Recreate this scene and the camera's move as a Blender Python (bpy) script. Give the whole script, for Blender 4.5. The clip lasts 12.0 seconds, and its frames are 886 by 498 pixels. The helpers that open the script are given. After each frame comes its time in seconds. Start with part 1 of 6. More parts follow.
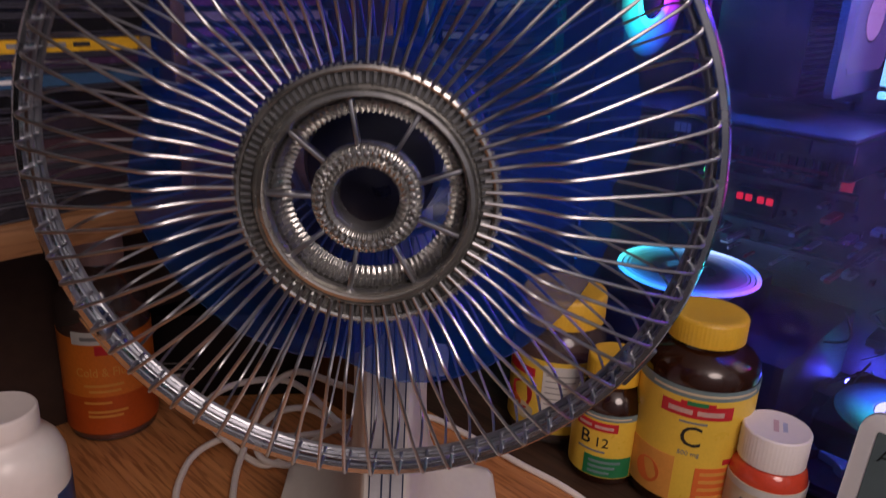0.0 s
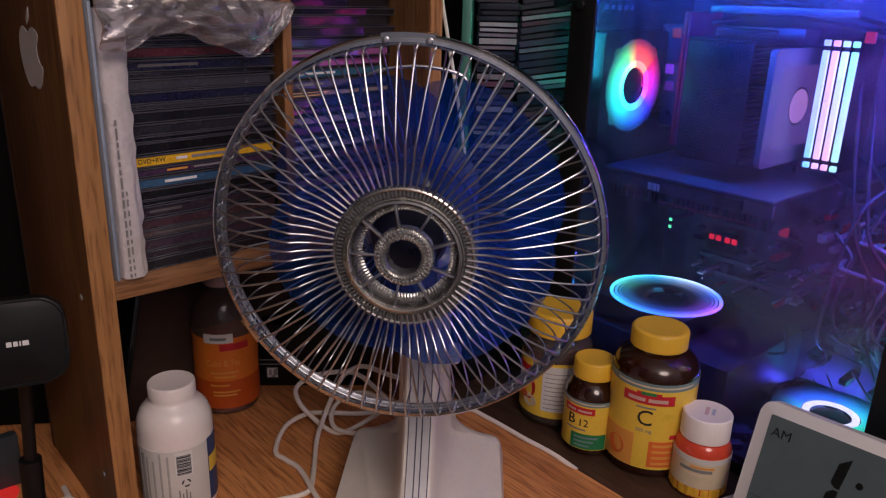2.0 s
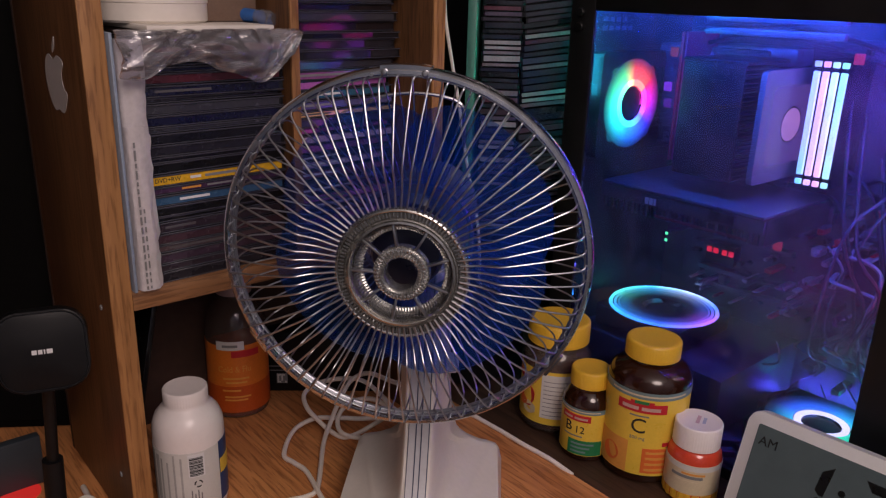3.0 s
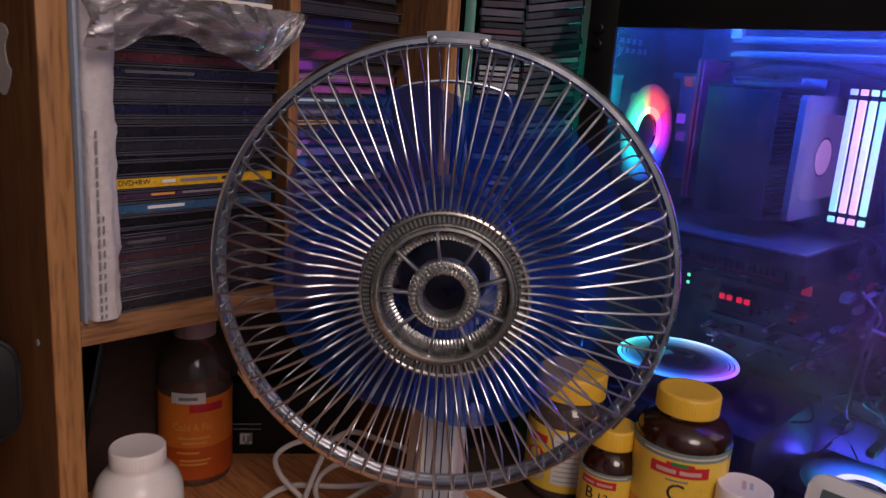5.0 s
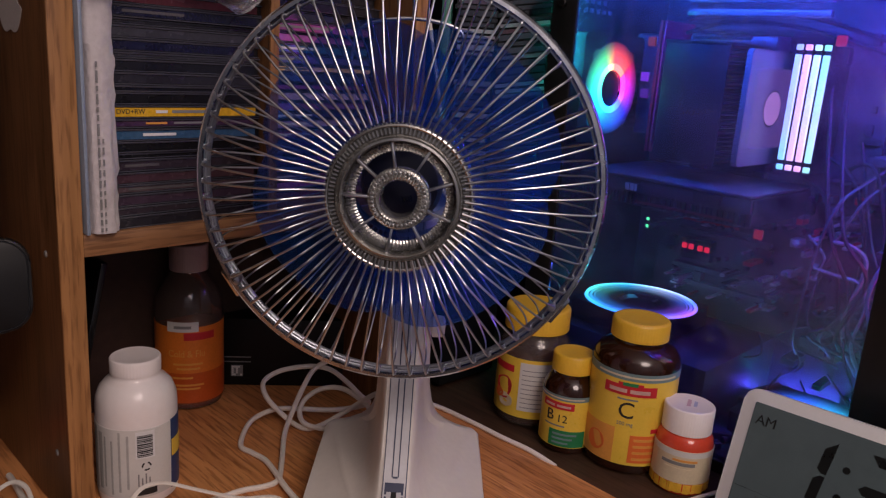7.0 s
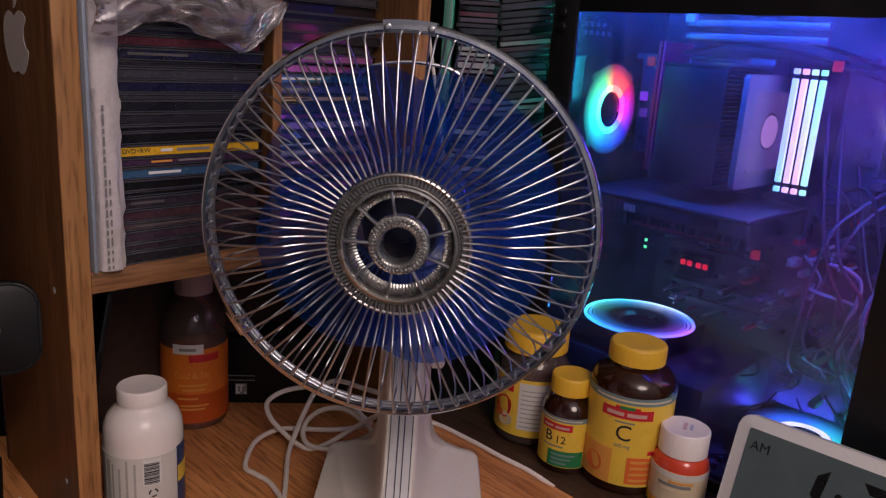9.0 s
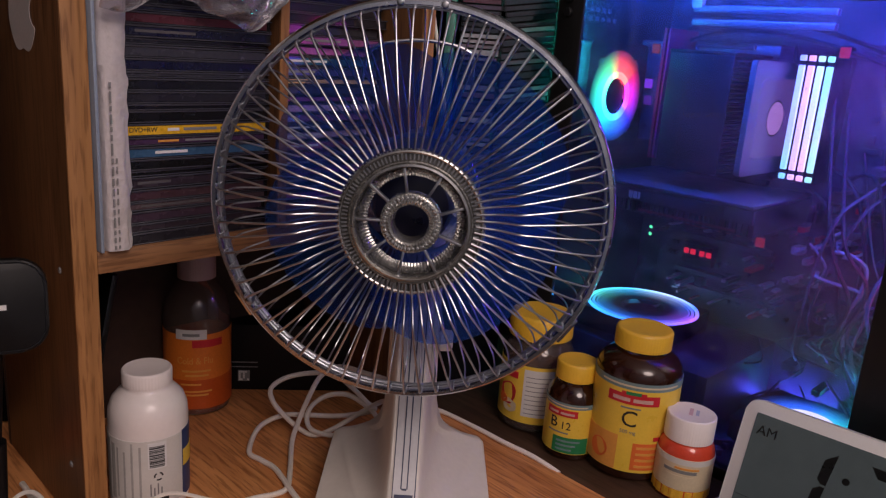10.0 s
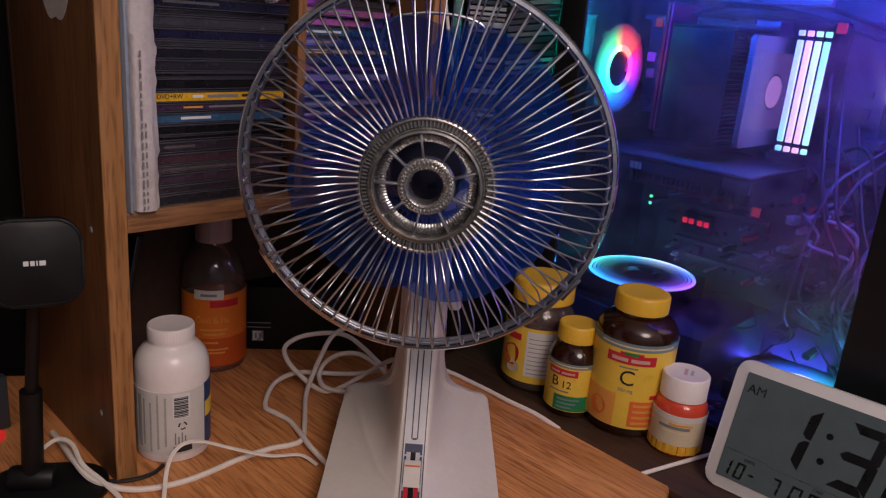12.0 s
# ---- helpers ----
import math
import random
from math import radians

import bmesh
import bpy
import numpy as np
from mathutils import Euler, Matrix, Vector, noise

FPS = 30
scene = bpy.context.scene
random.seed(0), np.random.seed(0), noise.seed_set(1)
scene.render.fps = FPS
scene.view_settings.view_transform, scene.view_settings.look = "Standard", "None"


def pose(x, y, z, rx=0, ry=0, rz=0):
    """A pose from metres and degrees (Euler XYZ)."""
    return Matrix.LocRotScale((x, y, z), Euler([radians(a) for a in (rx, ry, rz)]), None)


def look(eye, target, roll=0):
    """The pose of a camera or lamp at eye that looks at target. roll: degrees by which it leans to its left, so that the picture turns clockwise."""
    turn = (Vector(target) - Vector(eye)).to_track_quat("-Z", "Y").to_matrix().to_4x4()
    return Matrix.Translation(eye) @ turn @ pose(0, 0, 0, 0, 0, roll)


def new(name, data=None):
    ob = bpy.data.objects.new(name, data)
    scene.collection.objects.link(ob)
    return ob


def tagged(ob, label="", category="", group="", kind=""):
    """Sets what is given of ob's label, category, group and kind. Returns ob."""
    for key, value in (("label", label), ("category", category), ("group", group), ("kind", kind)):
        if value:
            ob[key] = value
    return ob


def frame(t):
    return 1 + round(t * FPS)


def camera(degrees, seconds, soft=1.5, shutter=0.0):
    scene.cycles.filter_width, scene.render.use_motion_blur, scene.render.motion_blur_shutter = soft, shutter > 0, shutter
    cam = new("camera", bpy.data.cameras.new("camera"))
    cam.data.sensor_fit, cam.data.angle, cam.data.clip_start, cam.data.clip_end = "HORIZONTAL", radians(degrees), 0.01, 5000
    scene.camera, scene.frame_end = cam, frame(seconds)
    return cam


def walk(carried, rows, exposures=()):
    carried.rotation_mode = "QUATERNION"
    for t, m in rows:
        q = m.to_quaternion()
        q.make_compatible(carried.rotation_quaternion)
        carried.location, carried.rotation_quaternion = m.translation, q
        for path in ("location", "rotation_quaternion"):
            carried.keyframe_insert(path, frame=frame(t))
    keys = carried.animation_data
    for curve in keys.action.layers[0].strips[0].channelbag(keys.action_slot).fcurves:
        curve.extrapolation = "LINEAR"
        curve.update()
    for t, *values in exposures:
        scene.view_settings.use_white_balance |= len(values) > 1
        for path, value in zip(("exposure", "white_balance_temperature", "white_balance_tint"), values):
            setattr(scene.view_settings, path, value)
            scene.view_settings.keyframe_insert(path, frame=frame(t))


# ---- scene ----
cam = camera(60.0, 12.0, 1.2, 0.5)
PATH = [
    (0, (0.04, 0.064, 0.391), (0.003, 1.944, -0.291), 2.8),
    (0.5, (0.052, 0.024, 0.41), (-0.028, 1.93, -0.192), 2.4),
    (1, (0.063, -0.048, 0.432), (-0.054, 1.858, -0.164), 2.3),
    (1.5, (0.072, -0.118, 0.467), (-0.089, 1.777, -0.153), 2.0),
    (2, (0.082, -0.151, 0.483), (-0.111, 1.734, -0.157), 1.8),
    (2.5, (0.091, -0.158, 0.492), (-0.122, 1.723, -0.154), 1.7),
    (3, (0.099, -0.179, 0.504), (-0.133, 1.704, -0.128), 1.7),
    (3.2, (0.095, -0.176, 0.503), (-0.124, 1.712, -0.12), 1.7),
    (4.8, (0.027, -0.112, 0.435), (-0.064, 1.829, -0.037), 3.9),
    (5, (0.02, -0.084, 0.437), (-0.057, 1.861, -0.024), 4.0),
    (5.5, (0.013, -0.05, 0.395), (-0.043, 1.897, -0.056), 4.3),
    (6, (0.026, -0.089, 0.376), (-0.023, 1.855, -0.092), 4.4),
    (6.5, (0.042, -0.127, 0.401), (-0.016, 1.808, -0.098), 4.3),
    (6.7, (0.049, -0.14, 0.399), (-0.019, 1.801, -0.08), 4.2),
    (8.3, (0.07, -0.199, 0.442), (-0.039, 1.719, -0.114), 4.0),
    (8.5, (0.07, -0.194, 0.441), (-0.038, 1.727, -0.103), 4.0),
    (9, (0.058, -0.161, 0.442), (-0.029, 1.77, -0.07), 4.0),
    (9.5, (0.051, -0.16, 0.433), (-0.026, 1.774, -0.072), 4.1),
    (10, (0.047, -0.161, 0.428), (-0.025, 1.769, -0.091), 4.3),
    (10.5, (0.049, -0.167, 0.428), (-0.026, 1.756, -0.118), 4.4),
    (11, (0.05, -0.184, 0.428), (-0.027, 1.731, -0.143), 4.5),
    (11.5, (0.045, -0.196, 0.43), (-0.026, 1.716, -0.154), 4.7),
    (12, (0.039, -0.197, 0.429), (-0.024, 1.714, -0.158), 4.9),
]
walk(cam, [(t, look(eye, target, roll)) for t, eye, target, roll in PATH], [(0, 0.04, 6050, 19), (12, 0.04, 6050, 19)])

# ---- world and lamps ----
world = bpy.data.worlds.new("night_room")
scene.world = world
world.use_nodes = True
world.node_tree.nodes["Background"].inputs[0].default_value = (0.5, 0.6, 1.0, 1)
world.node_tree.nodes["Background"].inputs[1].default_value = 0.001


def point_lamp(name, at, watts, color, radius=0.01):
    d = bpy.data.lights.new(name, "POINT")
    d.energy, d.color, d.shadow_soft_size = watts, color, radius
    ob = new(name, d)
    ob.location = at
    return ob


point_lamp("ceiling_lamp_light", (0.64, -0.90, 1.26), 48.0, (1.0, 0.80, 0.65), 0.38)

# ---- materials ----


def mat(name, color, rough=0.5, metal=0.0, vary=0.15, scale=60.0, bump=0.0, emit=None, power=0.0, trans=0.0, coat=0.0, spec=0.5):
    m = bpy.data.materials.new(name)
    m.use_nodes = True
    nt = m.node_tree
    b = nt.nodes["Principled BSDF"]
    b.inputs["Base Color"].default_value = (*color, 1)
    b.inputs["Roughness"].default_value = rough
    b.inputs["Metallic"].default_value = metal
    b.inputs["Coat Weight"].default_value = coat
    b.inputs["Specular IOR Level"].default_value = spec
    if trans:
        b.inputs["Transmission Weight"].default_value = trans
        b.inputs["IOR"].default_value = 1.45
    if emit:
        b.inputs["Emission Color"].default_value = (*emit, 1)
        b.inputs["Emission Strength"].default_value = power
    if vary or bump:
        tc = nt.nodes.new("ShaderNodeTexCoord")
        n1 = nt.nodes.new("ShaderNodeTexNoise")
        n1.inputs["Scale"].default_value, n1.inputs["Detail"].default_value = scale, 6
        n2 = nt.nodes.new("ShaderNodeTexNoise")
        n2.inputs["Scale"].default_value, n2.inputs["Detail"].default_value = scale * 7, 3
        for n in (n1, n2):
            nt.links.new(tc.outputs["Object"], n.inputs["Vector"])
        ad = nt.nodes.new("ShaderNodeMath")
        ad.operation = "ADD"
        nt.links.new(n1.outputs["Fac"], ad.inputs[0])
        nt.links.new(n2.outputs["Fac"], ad.inputs[1])
        mr = nt.nodes.new("ShaderNodeMapRange")
        mr.inputs["From Min"].default_value, mr.inputs["From Max"].default_value = 0.6, 1.4
        mr.inputs["To Min"].default_value, mr.inputs["To Max"].default_value = 1 - vary, 1 + vary
        nt.links.new(ad.outputs[0], mr.inputs["Value"])
        mx = nt.nodes.new("ShaderNodeVectorMath")
        mx.operation = "SCALE"
        mx.inputs[0].default_value = color
        nt.links.new(mr.outputs[0], mx.inputs["Scale"])
        nt.links.new(mx.outputs[0], b.inputs["Base Color"])
        rr = nt.nodes.new("ShaderNodeMapRange")
        rr.inputs["From Min"].default_value, rr.inputs["From Max"].default_value = 0.3, 0.7
        rr.inputs["To Min"].default_value, rr.inputs["To Max"].default_value = max(0.03, rough - 0.08), min(1, rough + 0.1)
        nt.links.new(n1.outputs["Fac"], rr.inputs["Value"])
        nt.links.new(rr.outputs[0], b.inputs["Roughness"])
        if bump:
            bp = nt.nodes.new("ShaderNodeBump")
            bp.inputs["Strength"].default_value, bp.inputs["Distance"].default_value = bump, 0.001
            nt.links.new(n2.outputs["Fac"], bp.inputs["Height"])
            nt.links.new(bp.outputs[0], b.inputs["Normal"])
    return m


def wood(name, dark, light, axis, rough=0.42, fine=1.0):
    m = bpy.data.materials.new(name)
    m.use_nodes = True
    nt = m.node_tree
    b = nt.nodes["Principled BSDF"]
    tc = nt.nodes.new("ShaderNodeTexCoord")
    mp = nt.nodes.new("ShaderNodeMapping")
    sc = [34.0 * fine, 34.0 * fine, 34.0 * fine]
    sc[axis] = 2.6 * fine
    mp.inputs["Scale"].default_value = sc
    nt.links.new(tc.outputs["Object"], mp.inputs["Vector"])
    big = nt.nodes.new("ShaderNodeTexNoise")
    big.inputs["Scale"].default_value, big.inputs["Detail"].default_value, big.inputs["Distortion"].default_value = 1.0, 5, 1.6
    nt.links.new(mp.outputs[0], big.inputs["Vector"])
    pore = nt.nodes.new("ShaderNodeTexNoise")
    pore.inputs["Scale"].default_value, pore.inputs["Detail"].default_value = 9.0, 3
    nt.links.new(mp.outputs[0], pore.inputs["Vector"])
    ramp = nt.nodes.new("ShaderNodeValToRGB")
    ramp.color_ramp.elements[0].position, ramp.color_ramp.elements[1].position = 0.28, 0.66
    ramp.color_ramp.elements[0].color, ramp.color_ramp.elements[1].color = (*dark, 1), (*light, 1)
    nt.links.new(big.outputs["Fac"], ramp.inputs[0])
    mx = nt.nodes.new("ShaderNodeMixRGB")
    mx.blend_type = "MULTIPLY"
    pr = nt.nodes.new("ShaderNodeValToRGB")
    pr.color_ramp.elements[0].position, pr.color_ramp.elements[1].position = 0.38, 0.5
    pr.color_ramp.elements[0].color = (0.36, 0.28, 0.22, 1)
    nt.links.new(pore.outputs["Fac"], pr.inputs[0])
    mx.inputs[0].default_value = 0.58
    # arched growth rings, broken up along the board
    rings = nt.nodes.new("ShaderNodeTexWave")
    rings.bands_direction = "XYZ"[(axis + 1) % 3]
    rings.inputs["Scale"].default_value, rings.inputs["Distortion"].default_value, rings.inputs["Detail"].default_value = 0.9, 7.0, 2.0
    rings.inputs["Detail Scale"].default_value = 0.6
    nt.links.new(mp.outputs[0], rings.inputs["Vector"])
    rg = nt.nodes.new("ShaderNodeValToRGB")
    rg.color_ramp.elements[0].position, rg.color_ramp.elements[1].position = 0.05, 0.55
    rg.color_ramp.elements[0].color = (0.55, 0.48, 0.42, 1)
    nt.links.new(rings.outputs["Fac"], rg.inputs[0])
    arch = nt.nodes.new("ShaderNodeMixRGB")
    arch.blend_type = "MULTIPLY"
    arch.inputs[0].default_value = 0.2
    nt.links.new(ramp.outputs[0], arch.inputs[1])
    nt.links.new(rg.outputs[0], arch.inputs[2])
    nt.links.new(arch.outputs[0], mx.inputs[1])
    nt.links.new(pr.outputs[0], mx.inputs[2])
    nt.links.new(mx.outputs[0], b.inputs["Base Color"])
    b.inputs["Roughness"].default_value = rough
    bp = nt.nodes.new("ShaderNodeBump")
    bp.inputs["Strength"].default_value, bp.inputs["Distance"].default_value = 0.25, 0.0006
    nt.links.new(pore.outputs["Fac"], bp.inputs["Height"])
    nt.links.new(bp.outputs[0], b.inputs["Normal"])
    return m


def clear_plastic(name, tint, haze, haze_color, gloss=0.12, rough=0.08, dust=0.0, back=0.5):
    """Thin see-through plastic or glass: tinted see-through, a little haze, a glossy skin and dust specks."""
    m = bpy.data.materials.new(name)
    m.use_nodes = True
    nt = m.node_tree
    nt.nodes.remove(nt.nodes["Principled BSDF"])
    out = nt.nodes["Material Output"]
    t = nt.nodes.new("ShaderNodeBsdfTransparent")
    t.inputs[0].default_value = (*tint, 1)
    d = nt.nodes.new("ShaderNodeBsdfDiffuse")
    d.inputs[0].default_value = (*haze_color, 1)
    tl = nt.nodes.new("ShaderNodeBsdfTranslucent")
    tl.inputs[0].default_value = (*haze_color, 1)
    h = nt.nodes.new("ShaderNodeMixShader")
    h.inputs[0].default_value = back
    nt.links.new(d.outputs[0], h.inputs[1])
    nt.links.new(tl.outputs[0], h.inputs[2])
    a = nt.nodes.new("ShaderNodeMixShader")
    a.inputs[0].default_value = haze
    if dust:
        tc = nt.nodes.new("ShaderNodeTexCoord")
        n1 = nt.nodes.new("ShaderNodeTexNoise")
        n1.inputs["Scale"].default_value, n1.inputs["Detail"].default_value, n1.inputs["Distortion"].default_value = 14.0, 10, 1.4
        n1.inputs["Roughness"].default_value = 0.68
        n2 = nt.nodes.new("ShaderNodeTexNoise")
        n2.inputs["Scale"].default_value, n2.inputs["Detail"].default_value = 420.0, 2
        nt.links.new(tc.outputs["Object"], n1.inputs["Vector"])
        nt.links.new(tc.outputs["Object"], n2.inputs["Vector"])
        r2 = nt.nodes.new("ShaderNodeMapRange")
        r2.inputs["From Min"].default_value, r2.inputs["From Max"].default_value = 0.64, 0.8
        r2.inputs["To Min"].default_value, r2.inputs["To Max"].default_value = 0.0, dust
        nt.links.new(n2.outputs["Fac"], r2.inputs["Value"])
        r1 = nt.nodes.new("ShaderNodeMapRange")
        r1.inputs["From Min"].default_value, r1.inputs["From Max"].default_value = 0.3, 0.7
        r1.inputs["To Min"].default_value, r1.inputs["To Max"].default_value = haze * 0.05, haze * 3.0
        nt.links.new(n1.outputs["Fac"], r1.inputs["Value"])
        ad = nt.nodes.new("ShaderNodeMath")
        nt.links.new(r1.outputs[0], ad.inputs[0])
        nt.links.new(r2.outputs[0], ad.inputs[1])
        nt.links.new(ad.outputs[0], a.inputs[0])
    nt.links.new(t.outputs[0], a.inputs[1])
    nt.links.new(h.outputs[0], a.inputs[2])
    g = nt.nodes.new("ShaderNodeBsdfGlossy")
    g.inputs["Roughness"].default_value = rough
    f = nt.nodes.new("ShaderNodeFresnel")
    f.inputs[0].default_value = 1.4
    fm = nt.nodes.new("ShaderNodeMath")
    fm.operation = "MULTIPLY"
    fm.inputs[1].default_value = gloss / 0.12
    nt.links.new(f.outputs[0], fm.inputs[0])
    c = nt.nodes.new("ShaderNodeMixShader")
    nt.links.new(fm.outputs[0], c.inputs[0])
    nt.links.new(a.outputs[0], c.inputs[1])
    nt.links.new(g.outputs[0], c.inputs[2])
    nt.links.new(c.outputs[0], out.inputs[0])
    return m


def glow(name, color, power):
    return mat(name, (0.02, 0.02, 0.02), 0.4, vary=0, emit=color, power=power)


def rainbow(name, power, turn=0.0, sign=1.0, fade=None, cols=None):
    """Colour wheel of an addressable light ring, by the angle round the local z axis."""
    m = bpy.data.materials.new(name)
    m.use_nodes = True
    nt = m.node_tree
    b = nt.nodes["Principled BSDF"]
    b.inputs["Base Color"].default_value = (0.04, 0.04, 0.04, 1)
    tc = nt.nodes.new("ShaderNodeTexCoord")
    sp = nt.nodes.new("ShaderNodeSeparateXYZ")
    nt.links.new(tc.outputs["Object"], sp.inputs[0])
    at = nt.nodes.new("ShaderNodeMath")
    at.operation = "ARCTAN2"
    nt.links.new(sp.outputs[1], at.inputs[0])
    nt.links.new(sp.outputs[0], at.inputs[1])
    mu = nt.nodes.new("ShaderNodeMath")
    mu.operation = "MULTIPLY_ADD"
    mu.inputs[1].default_value, mu.inputs[2].default_value = sign / (2 * math.pi), turn + 1.0
    nt.links.new(at.outputs[0], mu.inputs[0])
    fr = nt.nodes.new("ShaderNodeMath")
    fr.operation = "FRACT"
    nt.links.new(mu.outputs[0], fr.inputs[0])
    ramp = nt.nodes.new("ShaderNodeValToRGB")
    cols = cols or [(0.0, (1.0, 0.03, 0.08)), (0.2, (1.0, 0.05, 0.5)), (0.36, (0.1, 0.08, 1.0)), (0.55, (0.02, 0.35, 1.0)), (0.7, (0.02, 0.9, 0.7)), (0.84, (0.05, 1.0, 0.15)), (0.96, (1.0, 0.15, 0.05))]
    e = ramp.color_ramp.elements
    e[0].position, e[0].color = cols[0][0], (*cols[0][1], 1)
    e[1].position, e[1].color = cols[-1][0], (*cols[-1][1], 1)
    for p, c in cols[1:-1]:
        k = e.new(p)
        k.color = (*c, 1)
    nt.links.new(fr.outputs[0], ramp.inputs[0])
    nt.links.new(ramp.outputs[0], b.inputs["Emission Color"])
    b.inputs["Emission Strength"].default_value = power
    if fade:
        ln = nt.nodes.new("ShaderNodeVectorMath")
        ln.operation = "LENGTH"
        nt.links.new(tc.outputs["Object"], ln.inputs[0])
        mr = nt.nodes.new("ShaderNodeMapRange")
        mr.interpolation_type = "SMOOTHSTEP"
        mr.inputs["From Min"].default_value, mr.inputs["From Max"].default_value = fade
        mr.inputs["To Min"].default_value, mr.inputs["To Max"].default_value = power, power * 0.04
        nt.links.new(ln.outputs["Value"], mr.inputs["Value"])
        nt.links.new(mr.outputs[0], b.inputs["Emission Strength"])
    return m


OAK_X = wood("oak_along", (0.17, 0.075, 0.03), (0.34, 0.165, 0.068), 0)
# same oak, darker: shade on the upright sides is put into the colour
OAK_Z = wood("oak_upright_shaded", (0.10, 0.046, 0.018), (0.165, 0.078, 0.031), 2)
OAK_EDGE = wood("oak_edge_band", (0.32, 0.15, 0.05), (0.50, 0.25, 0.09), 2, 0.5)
DESK_TOP = wood("desk_oak_veneer", (0.46, 0.18, 0.060), (0.72, 0.325, 0.115), 0, 0.34)
DARK_BOARD = wood("dark_board", (0.035, 0.018, 0.012), (0.075, 0.038, 0.022), 0, 0.5)
# back of the hutch: the shade of the recess is put into its colour
BACK_PANEL = mat("shaded_hutch_back", (0.04, 0.02, 0.014), 0.6, vary=0.3, scale=14)
WHITE_ABS = mat("aged_white_plastic", (0.72, 0.68, 0.62), 0.38, vary=0.05, scale=25, bump=0.05)
SILVER = mat("brushed_silver_panel", (0.5, 0.5, 0.52), 0.45, 0.25, vary=0.08, scale=40)
NAVY = mat("navy_print", (0.03, 0.04, 0.09), 0.4, vary=0.1)
CHROME = mat("chrome_wire", (0.54, 0.55, 0.58), 0.33, 1.0, vary=0.03, scale=90)
CHROME_BAND = mat("chrome_band", (0.68, 0.70, 0.74), 0.22, 1.0, vary=0.1, scale=60)
SMOKE = mat("silvered_plastic", (0.50, 0.50, 0.48), 0.22, 0.9, vary=0.15, scale=120)
BLADE = clear_plastic("blue_clear_blade", (0.74, 0.80, 0.98), 0.225, (0.002, 0.25, 1.0), 0.08, 0.2, back=0.97)
BLADE_HUB = mat("dark_blue_hub", (0.006, 0.008, 0.03), 0.35, vary=0.1)
MOTOR = mat("motor_housing", (0.25, 0.24, 0.24), 0.45, vary=0.1)
BLACK = mat("black_plastic", (0.006, 0.006, 0.007), 0.45, vary=0.25, scale=40, bump=0.05, spec=0.28)
BLACK_GLOSS = mat("black_gloss", (0.008, 0.008, 0.009), 0.2, vary=0.2)
MATTE_BLACK = mat("matte_black", (0.0025, 0.0025, 0.0025), 0.8, vary=0.1, spec=0.1)
SCREEN_OFF = mat("slate_panel", (0.035, 0.045, 0.055), 0.45, vary=0.1)
RED_P = mat("red_print", (0.55, 0.02, 0.03), 0.4, vary=0.1)
GREY_INK = mat("grey_ink", (0.22, 0.22, 0.22), 0.6, vary=0.1)
BLACK_INK = mat("black_ink", (0.02, 0.02, 0.02), 0.6, vary=0.1)
WHITE_PAINT = mat("white_print", (0.75, 0.75, 0.75), 0.5, vary=0.05)
CORD = mat("white_cord", (0.84, 0.78, 0.70), 0.45, vary=0.08, scale=80)
BLACK_CORD = mat("black_cord", (0.015, 0.015, 0.015), 0.5, vary=0.1)
BOTTLE_WHITE = mat("white_bottle", (0.86, 0.80, 0.78), 0.35, vary=0.03, scale=30, coat=0.2)
LABEL_WHITE = mat("white_label", (0.66, 0.65, 0.62), 0.5, vary=0.05)
AMBER = mat("amber_bottle", (0.028, 0.008, 0.003), 0.12, vary=0.2, scale=20, coat=0.4)
YEL_CAP = mat("yellow_cap", (0.78, 0.46, 0.03), 0.4, vary=0.06)
YEL_LABEL = mat("yellow_label", (0.80, 0.54, 0.055), 0.34, vary=0.06)
TEAL_BAND = mat("grey_teal_band", (0.16, 0.24, 0.25), 0.45, vary=0.1)
ORANGE_BLOCK = mat("orange_block", (0.75, 0.16, 0.03), 0.42, vary=0.06)
PALE_ORANGE = mat("pale_orange", (0.74, 0.33, 0.06), 0.45, vary=0.08)
GREEN_BLOCK = mat("green_block", (0.02, 0.20, 0.07), 0.42, vary=0.08)
CREAM = mat("cream_label", (0.66, 0.56, 0.38), 0.5, vary=0.08)
RED_CLEAR = mat("red_orange_vial", (0.65, 0.07, 0.03), 0.15, vary=0.1, coat=0.3)
PILLS = mat("yellow_pills", (0.75, 0.42, 0.03), 0.4, vary=0.2, scale=200)
ORANGE_LABEL = mat("orange_label", (0.72, 0.19, 0.02), 0.42, vary=0.1)
DEEP_ORANGE = mat("deep_orange_label", (0.55, 0.09, 0.01), 0.42, vary=0.1)
PINK_CAP = mat("pale_pink_cap", (0.55, 0.40, 0.38), 0.4, vary=0.05)
CLEAR_TOP = clear_plastic("clear_bottle_top", (0.72, 0.66, 0.62), 0.30, (0.45, 0.35, 0.3), 0.2, 0.08)
CLEAR_FILM = clear_plastic("clear_film", (0.88, 0.88, 0.92), 0.16, (0.88, 0.84, 0.88), 0.26, 0.15, back=0.3)
PAPER = mat("creased_paper", (0.58, 0.54, 0.55), 0.7, vary=0.14, scale=30, bump=0.8)
CARD = mat("white_card", (0.74, 0.69, 0.62), 0.6, vary=0.05, scale=20)
BLUE_FOLDER = mat("blue_folder", (0.25, 0.31, 0.40), 0.5, vary=0.1)
CLOCK_WHITE = mat("clock_white_plastic", (0.70, 0.70, 0.68), 0.4, vary=0.03)
LCD = mat("lcd_grey_green", (0.095, 0.128, 0.135), 0.18, vary=0.1, scale=8)
